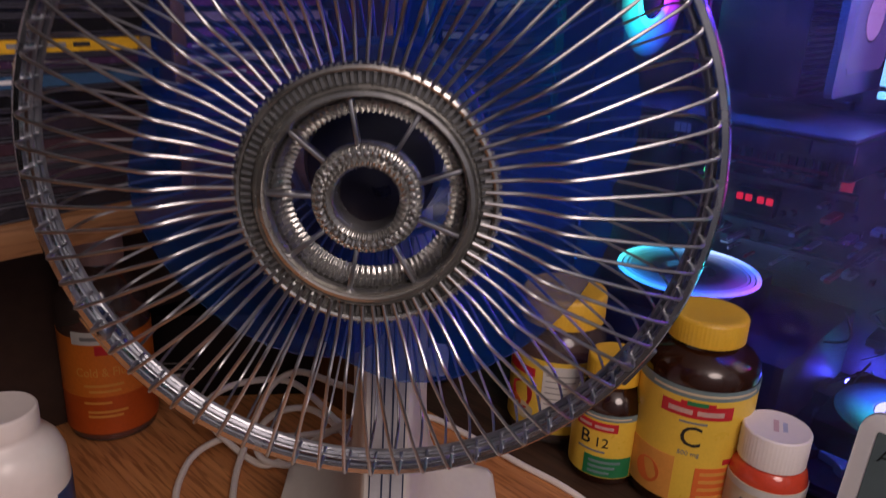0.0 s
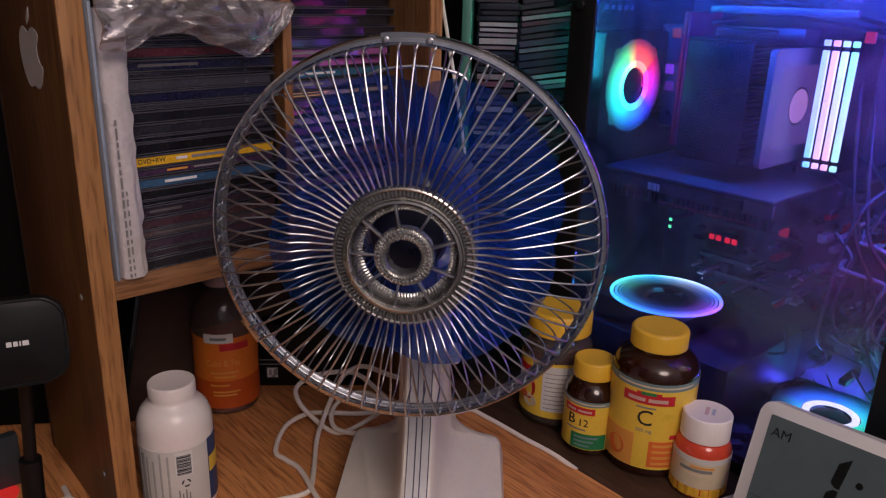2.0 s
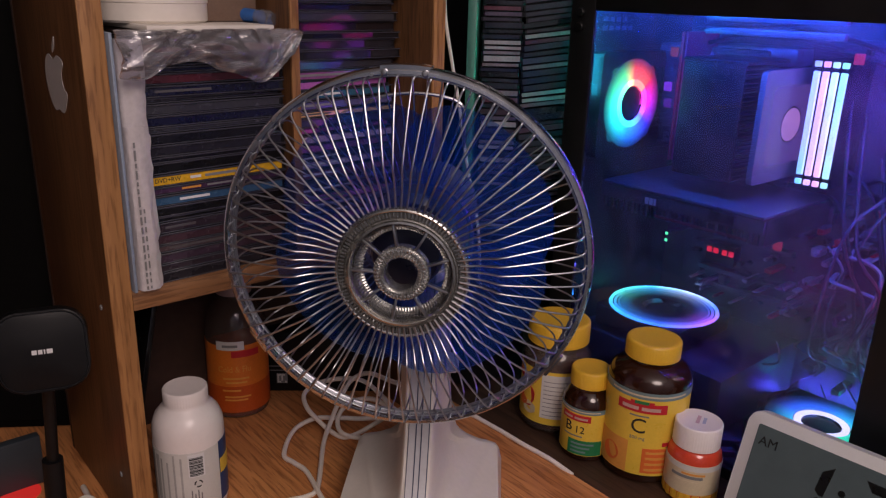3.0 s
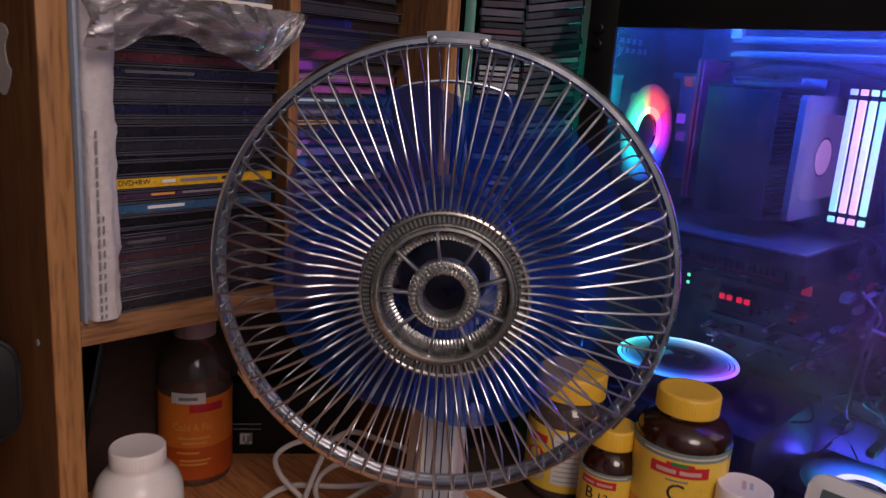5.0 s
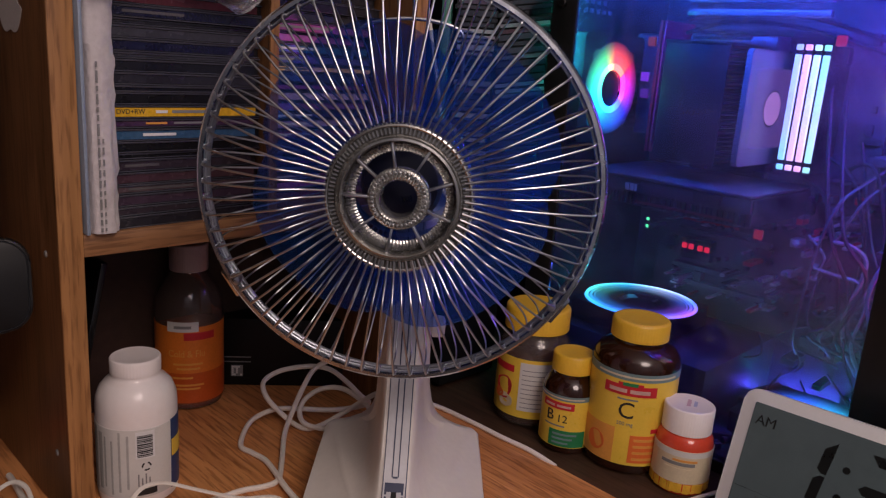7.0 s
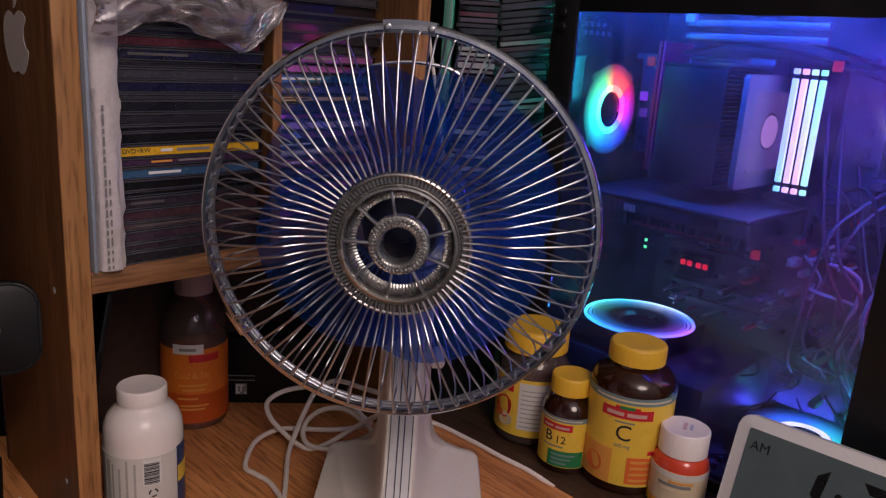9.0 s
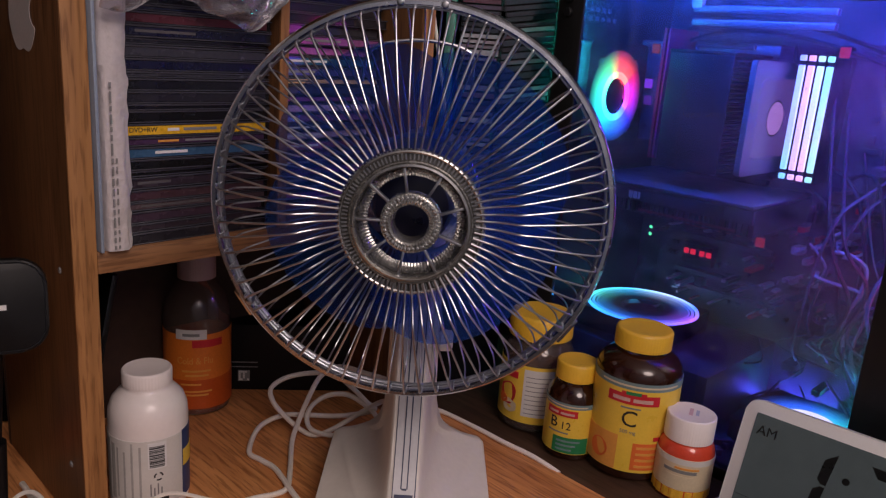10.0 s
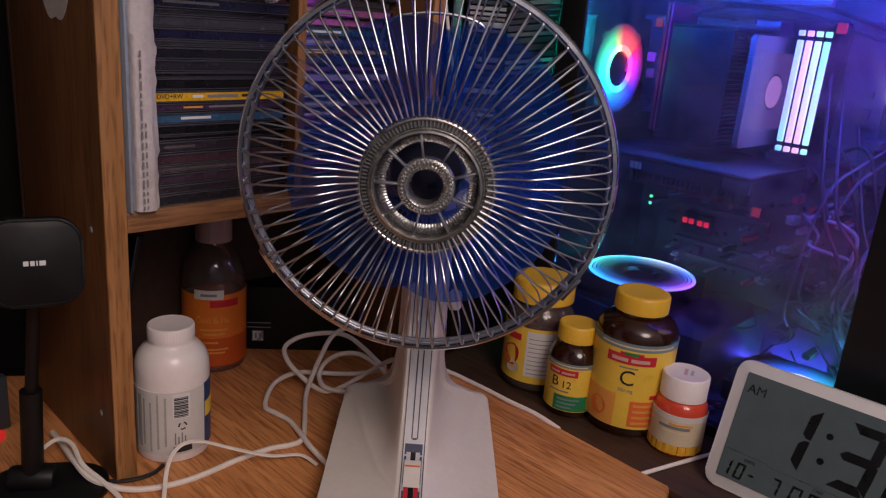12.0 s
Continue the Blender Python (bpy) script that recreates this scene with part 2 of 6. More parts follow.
LCD_INK = mat("lcd_ink", (0.008, 0.009, 0.009), 0.3, vary=0.05)
CEILING = mat("white_ceiling_paint", (0.72, 0.73, 0.76), 0.85, vary=0.05, scale=6, bump=0.1)
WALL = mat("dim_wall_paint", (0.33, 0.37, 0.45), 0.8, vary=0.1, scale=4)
# copy of the wall colour with the unlit room's darkness put into it
WALL_SHADED = mat("shaded_wall", (0.008, 0.008, 0.009), 0.85, vary=0.2, scale=4, spec=0.2)
CARPET = mat("dark_carpet", (0.06, 0.05, 0.05), 0.95, vary=0.3, scale=40)
# rack edge: the computer's teal light is put into the base colour
TEAL_LIT_EDGE = mat("teal_lit_board_edge", (0.06, 0.22, 0.18), 0.45, vary=0.1)
TEAL_PAINT = mat("pale_panel_edge", (0.45, 0.5, 0.5), 0.45, vary=0.1)
PC_STEEL = mat("black_case_steel", (0.009, 0.009, 0.010), 0.45, 0.2, vary=0.2, scale=30)
PC_IN = mat("case_interior", (0.05, 0.05, 0.055), 0.5, 0.1, vary=0.4, scale=35)
BOARD = mat("circuit_board", (0.08, 0.08, 0.10), 0.4, vary=0.5, scale=70)
HEATSINK = mat("black_fin", (0.020, 0.020, 0.022), 0.4, 0.5, vary=0.3)
FAN_GREY = mat("grey_fan_frame", (0.14, 0.13, 0.14), 0.4, vary=0.1)
GPU_TOP = mat("backplate_grey", (0.13, 0.13, 0.15), 0.35, 0.4, vary=0.25, scale=40)
PC_GLASS = clear_plastic("dusty_side_glass", (0.72, 0.71, 0.75), 0.052, (0.5, 0.5, 0.5), 0.1, 0.03, dust=0.22, back=0.93)

# ---- mesh helpers ----


def part(name, bm, material, parent=None, label=""):
    me = bpy.data.meshes.new(name)
    bmesh.ops.recalc_face_normals(bm, faces=bm.faces)
    bm.to_mesh(me)
    bm.free()
    me.shade_smooth()
    me.set_sharp_from_angle(angle=radians(38))
    me.materials.append(material)
    ob = new(name, me)
    if parent is not None:
        ob.parent = parent
    return tagged(ob, label)


def empty(name, at, label, category, rz=0.0, group="", kind="", rx=0.0):
    ob = new(name)
    ob.empty_display_size = 0.02
    ob.matrix_basis = pose(*at, rx, 0, rz)
    return tagged(ob, label, category, group, kind)


def box(lo, hi, bev=0.0, bm=None, seg=2):
    t = bmesh.new()
    bmesh.ops.create_cube(t, size=1)
    for v in t.verts:
        v.co = Vector([(lo[i] + hi[i]) / 2 + v.co[i] * (hi[i] - lo[i]) for i in range(3)])
    if bev:
        bmesh.ops.bevel(t, geom=t.edges[:], offset=bev, segments=seg, profile=0.5, affect="EDGES")
    return merge(t, bm)


def merge(t, bm):
    if bm is None:
        return t
    me = bpy.data.meshes.new("tmp")
    t.to_mesh(me)
    t.free()
    bm.from_mesh(me)
    bpy.data.meshes.remove(me)
    return bm


def lathe(profile, n=48, bm=None, ripple=None):
    """Turned shape round z; ripple(i, k) moves profile point i at step k: (dr, dz)."""
    t = bmesh.new()
    rows = []
    for i, (r, z) in enumerate(profile):
        if r < 1e-6:
            rows.append([t.verts.new((0, 0, z))])
            continue
        row = []
        for k in range(n):
            dr, dz = ripple(i, k) if ripple else (0, 0)
            a = 2 * math.pi * k / n
            row.append(t.verts.new(((r + dr) * math.cos(a), (r + dr) * math.sin(a), z + dz)))
        rows.append(row)
    for a, b in zip(rows, rows[1:]):
        for k in range(n):
            q = [a[k % len(a)], a[(k + 1) % len(a)], b[(k + 1) % len(b)], b[k % len(b)]]
            f = list(dict.fromkeys(q))
            if len(f) > 2:
                t.faces.new(f)
    return merge(t, bm)


def glide(pts, step=4, closed=False):
    """Catmull-Rom through the points."""
    p = [Vector(q) for q in pts]
    n, out = len(p), []
    for i in range(n if closed else n - 1):
        if closed:
            a, b, c, d = p[(i - 1) % n], p[i], p[(i + 1) % n], p[(i + 2) % n]
        else:
            a, b, c, d = p[max(i - 1, 0)], p[i], p[i + 1], p[min(i + 2, n - 1)]
        for k in range(step):
            t = k / step
            out.append(0.5 * (2 * b + (c - a) * t + (2 * a - 5 * b + 4 * c - d) * t * t + (3 * b - a - 3 * c + d) * t ** 3))
    if not closed:
        out.append(p[-1])
    return out


def tube(pts, r, n=8, closed=False, bm=None, flat=1.0):
    t = bmesh.new()
    p = [Vector(q) for q in pts]
    rows = []
    up = Vector((0, 0, 1))
    side = None
    for i, q in enumerate(p):
        if closed:
            d = (p[(i + 1) % len(p)] - p[i - 1]).normalized()
        else:
            d = (p[min(i + 1, len(p) - 1)] - p[max(i - 1, 0)]).normalized()
        if side is None:
            side = d.cross(up) if abs(d.dot(up)) < 0.95 else d.cross(Vector((1, 0, 0)))
        side = (side - d * side.dot(d)).normalized()
        o = d.cross(side)
        rows.append([t.verts.new(q + r * (math.cos(2 * math.pi * k / n) * side + flat * math.sin(2 * math.pi * k / n) * o)) for k in range(n)])
    m = len(rows)
    for i in range(m if closed else m - 1):
        a, b = rows[i], rows[(i + 1) % m]
        for k in range(n):
            t.faces.new((a[k], a[(k + 1) % n], b[(k + 1) % n], b[k]))
    if not closed:
        t.faces.new(rows[0][::-1])
        t.faces.new(rows[-1])
    return merge(t, bm)


def prism(poly, z0, z1, bm=None, bev=0.0):
    t = bmesh.new()
    a = [t.verts.new((x, y, z0)) for x, y in poly]
    b = [t.verts.new((x, y, z1)) for x, y in poly]
    n = len(poly)
    t.faces.new(a[::-1])
    t.faces.new(b)
    for i in range(n):
        t.faces.new((a[i], a[(i + 1) % n], b[(i + 1) % n], b[i]))
    if bev:
        bmesh.ops.bevel(t, geom=t.edges[:], offset=bev, segments=2, profile=0.5, affect="EDGES")
    return merge(t, bm)


def rounded(x0, y0, x1, y1, r, n=6):
    out = []
    for cx, cy, a0 in ((x1 - r, y1 - r, 0), (x0 + r, y1 - r, 90), (x0 + r, y0 + r, 180), (x1 - r, y0 + r, 270)):
        for k in range(n + 1):
            a = radians(a0 + 90 * k / n)
            out.append((cx + r * math.cos(a), cy + r * math.sin(a)))
    return out


def band(r, z0, z1, a0, a1, n=24, thick=0.0004, bm=None):
    """A label wrapped round z, between two angles in degrees."""
    t = bmesh.new()
    rows = []
    for k in range(n + 1):
        a = radians(a0 + (a1 - a0) * k / n)
        rows.append([t.verts.new((q * math.cos(a), q * math.sin(a), z)) for q, z in ((r, z0), (r + thick, z0), (r + thick, z1), (r, z1))])
    for a, b in zip(rows, rows[1:]):
        for i in range(4):
            t.faces.new((a[i], a[(i + 1) % 4], b[(i + 1) % 4], b[i]))
    t.faces.new(rows[0])
    t.faces.new(rows[-1][::-1])
    return merge(t, bm)


def words(text, size, align="CENTER", thick=0.0002):
    """Lettering in the xy plane, centred on its height."""
    cu = bpy.data.curves.new("lettering", "FONT")
    cu.body, cu.size, cu.align_x, cu.align_y, cu.resolution_u, cu.extrude = text, size, align, "CENTER", 3, thick
    ob = bpy.data.objects.new("lettering", cu)
    scene.collection.objects.link(ob)
    me = bpy.data.meshes.new_from_object(ob.evaluated_get(bpy.context.evaluated_depsgraph_get()))
    bm = bmesh.new()
    bm.from_mesh(me)
    bpy.data.objects.remove(ob)
    bpy.data.curves.remove(cu)
    bpy.data.meshes.remove(me)
    return bm


def wrap(bm, r, z, a0):
    """Bends flat lettering round a bottle of radius r at height z, centred on the angle a0."""
    for v in bm.verts:
        a, q = radians(a0) + v.co.x / r, r + v.co.z
        v.co = Vector((q * math.cos(a), q * math.sin(a), z + v.co.y))
    return bm


def moved(bm, m):
    bm.transform(m)
    return bm

# ---- room ----
tagged(part("floor", box((-1.8, -2.2, -0.80), (1.8, 1.6, -0.75)), CARPET), "dark carpeted floor of a dim room", "floor", kind="structure")
tagged(part("ceiling", box((-1.8, -2.2, 1.75), (1.8, 1.6, 1.80)), CEILING), "plain white painted ceiling", "ceiling", kind="structure")
# north and west walls take the darkened copy, so they read as unlit
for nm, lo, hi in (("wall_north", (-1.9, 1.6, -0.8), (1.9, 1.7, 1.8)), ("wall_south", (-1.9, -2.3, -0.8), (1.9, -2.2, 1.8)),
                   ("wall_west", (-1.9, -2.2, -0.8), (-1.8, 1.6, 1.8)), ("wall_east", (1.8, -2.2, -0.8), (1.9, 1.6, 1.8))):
    tagged(part(nm, box(lo, hi), WALL_SHADED if nm in ("wall_west", "wall_north") else WALL), "plain dim painted wall", "wall", kind="structure")

# directions of the two arms of the corner desk: 48 degrees for the hutch, -42 for the computer's side
HUTCH_TURN, PC_TURN = 48.0, -42.0

# ---- desk ----
desk = empty("corner_desk", (0.0, 0.45, 0.0), "oak veneer corner desk top with rounded edge", "desk", rz=PC_TURN)
UNTURN = pose(0, 0, 0, 0, 0, -PC_TURN)
poly = [(0.262, 0.476), (0.245, 0.43), (-0.06, 0.10), (-0.40, -0.15), (-1.3, -0.15), (-1.3, 1.2), (-0.47, 1.2), (-0.28, 0.962), (0.13, 0.595)]
part("desk_top", moved(prism([(x, y - 0.45) for x, y in poly], -0.028, 0.0, bev=0.004), UNTURN), DESK_TOP, desk)
for x, y in ((-0.1, 0.25), (-1.2, 0.0), (-1.2, 1.1), (-0.3, 0.85)):
    part("leg", moved(box((x - 0.025, y - 0.45 - 0.025, -0.75), (x + 0.025, y - 0.45 + 0.025, -0.028), 0.003), UNTURN), OAK_Z, desk)
side = empty("side_table", (0.155, 0.693, -0.006), "dark brown board table carrying bottles and computer", "table", rz=PC_TURN)
part("table_top", box((-0.35, -0.0875, -0.022), (1.0, 0.55, 0.0), 0.003), DARK_BOARD, side)
for x, y in ((-0.3, 0.0), (0.95, 0.0), (-0.3, 0.5), (0.95, 0.5)):
    part("leg", box((x - 0.025, y - 0.025, -0.744), (x + 0.025, y + 0.025, -0.022), 0.003), DARK_BOARD, side)

# ---- hutch: local x along the front, y into the shelf ----
hutch = empty("desk_hutch", (-0.242, 0.399, 0.0), "oak desk hutch with open disc shelves", "shelf", rz=HUTCH_TURN)


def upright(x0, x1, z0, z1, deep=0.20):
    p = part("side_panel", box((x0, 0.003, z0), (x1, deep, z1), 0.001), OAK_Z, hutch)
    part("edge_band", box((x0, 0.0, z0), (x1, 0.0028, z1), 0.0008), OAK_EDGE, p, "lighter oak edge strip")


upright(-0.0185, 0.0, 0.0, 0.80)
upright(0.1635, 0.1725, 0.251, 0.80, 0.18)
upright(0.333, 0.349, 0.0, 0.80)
sh = part("shelf_board", box((0.0, 0.003, 0.233), (0.333, 0.195, 0.251), 0.001), OAK_X, hutch)
part("edge_band", box((0.0, 0.0, 0.233), (0.333, 0.0028, 0.251), 0.0008), wood("oak_edge_along", (0.22, 0.10, 0.04), (0.38, 0.19, 0.078), 0, 0.5), sh)
part("shelf_board", box((0.0, 0.0, 0.66), (0.333, 0.195, 0.678), 0.001), OAK_X, hutch)
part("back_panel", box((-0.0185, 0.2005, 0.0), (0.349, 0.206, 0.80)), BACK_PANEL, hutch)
for x, z in ((-0.0188, 0.232), (-0.0188, 0.06)):
    part("screw_head", moved(lathe([(0, 0.0012), (0.0022, 0.001), (0.003, 0.0)], 12), pose(x, 0.028, z, 0, -90, 0)), GREY_INK, hutch)
GREY_STICKER = mat("grey_sticker", (0.46, 0.44, 0.43), 0.5, vary=0.1)
sticker = empty("sticker", tuple(pose(-0.242, 0.399, 0, 0, 0, HUTCH_TURN) @ Vector((-0.0187, 0.080, 0.423))), "pale grey fruit-shaped sticker on the oak side", "sticker", HUTCH_TURN)
fruit = [(0.0, 0.0185), (0.008, 0.0225), (0.016, 0.0215), (0.0215, 0.0165), (0.0165, 0.010), (0.0155, 0.003), (0.0185, -0.004), (0.0235, -0.0075), (0.0195, -0.0165), (0.0135, -0.0235), (0.008, -0.025), (0.001, -0.023),
         (-0.006, -0.025), (-0.0125, -0.0225), (-0.0185, -0.014), (-0.0225, -0.003), (-0.0225, 0.008), (-0.0185, 0.0175), (-0.011, 0.0225), (-0.004, 0.0205)]
smooth_fruit = [(1.25 * p.x, p.y) for p in glide([(x, y, 0) for x, y in fruit], 3, True)]
part("sticker_body", moved(prism(smooth_fruit, 0, 0.0004), pose(0, 0, 0, 90, 0, -90)), GREY_STICKER, sticker)
leaf = [(p.x, p.y) for p in glide([(0.0, 0.0245, 0), (0.0015, 0.031, 0), (0.009, 0.038, 0), (0.0085, 0.031, 0), (0.004, 0.026, 0)], 3, True)]
part("sticker_leaf", moved(prism(leaf, 0, 0.0004), pose(0, 0, 0, 90, 0, -90)), GREY_STICKER, sticker)

# ---- discs: jewel cases ----
SPINE = {}


def spine_mat(c, r=0.09):
    k = (*[round(q, 3) for q in c], r)
    if k not in SPINE:
        SPINE[k] = mat("spine_print", k[:3], r, vary=0.25, scale=50, coat=1.0 if r < 0.1 else 0.2)
    return SPINE[k]


CASE_DARK = mat("case_dark_tray", (0.010, 0.010, 0.013), 0.14, vary=0.2, coat=0.5)
CASES = {}
DIM_INK = mat("dim_spine_ink", (0.09, 0.085, 0.09), 0.5)


def jewel_case(at, rz, thick, color, label, group, writing=None, gloss=0.24):
    """Local x along the spine, y into the stack."""
    ob = empty("jewel_case", at, label, "disc case", rz, group)
    key = (round(thick, 4), gloss)
    if key not in CASES:
        bm = box((0.0, 0.0012, 0.0), (0.142, 0.125, thick - 0.0002), 0.0006, seg=1)
        a = part("tray", bm, CASE_DARK, ob)
        bm = box((0.0, -0.0008, thick - 0.0017), (0.142, 0.0011, thick - 0.0002), 0.0003, seg=1)
        bm = box((0.0, 0.0, 0.0), (0.142, 0.0011, 0.0012), 0.0003, bm, 1)
        b = part("clear_rim", bm, CASE_RIM, ob)
        c = part("spine", box((0.006, 0.0003, 0.0016), (0.137, 0.0011, thick - 0.002)), spine_mat(color, gloss), ob)
        CASES[key] = (a.data, b.data, c.data)
    else:
        for nm, me in zip(("tray", "clear_rim", "spine"), CASES[key]):
            o = new(nm, me)
            o.parent = ob
            if nm == "spine":
                o.data = me
                o.material_slots[0].link = "OBJECT"
                o.material_slots[0].material = spine_mat(color, gloss)
    for x0, x1, col in writing or ():
        part("print_bar", box((x0, -0.0002, thick * 0.40), (x1, 0.0003, thick * 0.62)), col, ob)
    return ob


CASE_RIM = mat("case_rim", (0.050, 0.050, 0.066), 0.12, vary=0.1, coat=0.5)
rnd = random.Random(5)
dk = [(0.010, 0.010, 0.016), (0.008, 0.009, 0.035), (0.015, 0.010, 0.015), (0.022, 0.021, 0.03), (0.042, 0.042, 0.055), (0.012, 0.015, 0.05), (0.009, 0.009, 0.010)]
pur = [(0.05, 0.03, 0.05), (0.035, 0.025, 0.035), (0.09, 0.06, 0.07), (0.02, 0.018, 0.024), (0.06, 0.03, 0.04)]
# front stack: left spine corner, upwards
z = 0.2512
X0, Y0, TURN1 = -0.2316, 0.4165, 50.0
plan = [(0.0100, pur[3]), (0.0075, pur[1]), (0.0100, pur[0]), (0.0075, pur[2]), (0.0100, pur[4]), (0.0100, pur[1]), (0.0052, dk[6]), (0.0090, dk[6]),
        (0.0100, (0.04, 0.10, 0.19)), (0.0075, (0.06, 0.03, 0.07)), (0.0105, (0.72, 0.42, 0.02))]
top = [dk[6], dk[0], dk[3], dk[0], dk[4], dk[1], dk[4], dk[3], dk[1], (0.10, 0.02, 0.03), dk[5], dk[0], (0.12, 0.02, 0.02), dk[1], (0.03, 0.04, 0.10)]
for k, c in enumerate(top):
    plan.append((0.0052 if k % 3 == 1 else 0.0098, c))
for k, (th, c) in enumerate(plan):
    if z + th > 0.470:
        break
    j = rnd.uniform(-0.0042, 0.0002)
    wr = None
    lab = "dark disc jewel case in a stack"
    if k == 10:
        wr = [(0.044, 0.054, WHITE_PAINT), (0.058, 0.088, GREY_INK), (0.092, 0.101, BLACK_INK)]
        lab = "yellow-spined rewritable disc case in a stack"
    elif k == 8:
        wr = [(0.034, 0.062, WHITE_PAINT)]
        lab = "blue-spined disc case in a stack"
    elif k == 9:
        wr = [(0.036, 0.054, PALE_ORANGE), (0.06, 0.10, GREY_INK)]
    elif k in (3, 5, 19):
        wr = [(0.02, 0.02 + rnd.uniform(0.02, 0.06), DIM_INK)]
    jc = jewel_case((X0 + j * 0.53 + rnd.uniform(-0.001, 0.001), Y0 + j * 0.85, z), TURN1 + rnd.uniform(-0.6, 1.4), th, c, lab, "front disc stack", wr)
    if k == 10:
        part("lettering", moved(words("DVD+RW", 0.0054), pose(0.0235, 0.0001, th * 0.51, 90, 0, 0)), BLACK_INK, jc)
    z += th + 0.0001
STACK_TOP = z
# second stack behind the divider
z = 0.2512
q = 0
# spine colours pushed to pink and purple, standing in for the computer's coloured light
led_tinted_spines = [(0.22, 0.09, 0.26), (0.46, 0.13, 0.44), (0.50, 0.36, 0.52), (0.05, 0.05, 0.12), (0.20, 0.06, 0.12), (0.30, 0.08, 0.30), (0.10, 0.09, 0.24)]
Mh = pose(-0.242, 0.399, 0, 0, 0, HUTCH_TURN)
while z < 0.56:
    th = rnd.choice((0.0100, 0.0100, 0.0075))
    c = rnd.choice(led_tinted_spines) if z < 0.425 else rnd.choice(dk)
    if 0.372 < z < 0.382:
        c = (0.75, 0.45, 0.22)
    if 0.395 < z < 0.405:
        c = (0.04, 0.13, 0.22)
    if 0.408 < z < 0.420:
        c = (0.28, 0.09, 0.26)
    p = Mh @ Vector((0.186 + rnd.uniform(-0.003, 0.003), 0.05 + rnd.uniform(-0.002, 0.003), z))
    wr = [(0.015, 0.015 + rnd.uniform(0.02, 0.07), rnd.choice((GREY_INK, DIM_INK, WHITE_PAINT)))] if rnd.random() < 0.5 and z < 0.43 else None
    jewel_case(p, HUTCH_TURN + rnd.uniform(1.5, 7.5), th, c, "disc jewel case in a mixed stack", "inner disc stack", wr, 0.05)
    z += th + 0.0001

# far rack with two leaning columns of discs
rack = empty("disc_rack", (0.07, 0.95, -0.75), "tall dark rack filled with disc cases", "rack")
part("side_panel", box((-0.083, -0.015, 0.0), (-0.070, 0.15, 1.55), 0.001), TEAL_LIT_EDGE, rack, "board edge with teal light put into its colour")
part("side_panel", box((0.20, -0.005, 0.0), (0.215, 0.15, 1.55), 0.001), BLACK, rack)
part("back_panel", box((-0.088, 0.151, 0.0), (0.215, 0.157, 1.55)), BLACK, rack)
part("shelf_board", box((-0.0695, 0.0, 0.90), (0.1995, 0.15, 0.915)), BLACK, rack)
part("shelf_board", box((-0.0695, 0.0, 1.53), (0.1995, 0.15, 1.545)), BLACK, rack)
pal3 = [(0.04, 0.03, 0.05), (0.10, 0.07, 0.12), (0.42, 0.36, 0.42), (0.14, 0.05, 0.08), (0.05, 0.04, 0.07), (0.24, 0.17, 0.22), (0.03, 0.03, 0.05), (0.02, 0.02, 0.03), (0.06, 0.04, 0.06)]
for x0, w, tilt in ((0.006, 0.058, 0.0), (0.066, 0.075, -9.0)):
    z = 0.166 if tilt == 0 else 0.176
    while z < 0.70:
        th = rnd.choice((0.0078, 0.0098, 0.0068, 0.0102))
        ob = empty("disc_case", (x0 + rnd.uniform(-0.002, 0.002), 0.95 + rnd.uniform(0, 0.004), z), "upright-lying disc case in a far rack", "disc case", rnd.uniform(-2, 2), "far rack discs")
        ob.matrix_basis = ob.matrix_basis @ pose(0, 0, 0, 0, tilt + rnd.uniform(-1, 1), 0)
        part("tray", box((0, 0.001, 0), (w, 0.12, th - 0.0006), 0.0004, seg=1), CASE_DARK, ob)
        part("spine", box((0.003, 0, 0.001), (w - 0.003, 0.0009, th - 0.0016)), spine_mat(rnd.choice(pal3)), ob)
        z += th

# ---- papers, folder and things on the stack ----
fold = part("document_folder", moved(box((0.0008, -0.006, 0.2515), (0.0036, 0.17, 0.468), 0.0007), Mh), BLUE_FOLDER)
tagged(fold, "thin pale blue folder standing on the shelf", "folder")


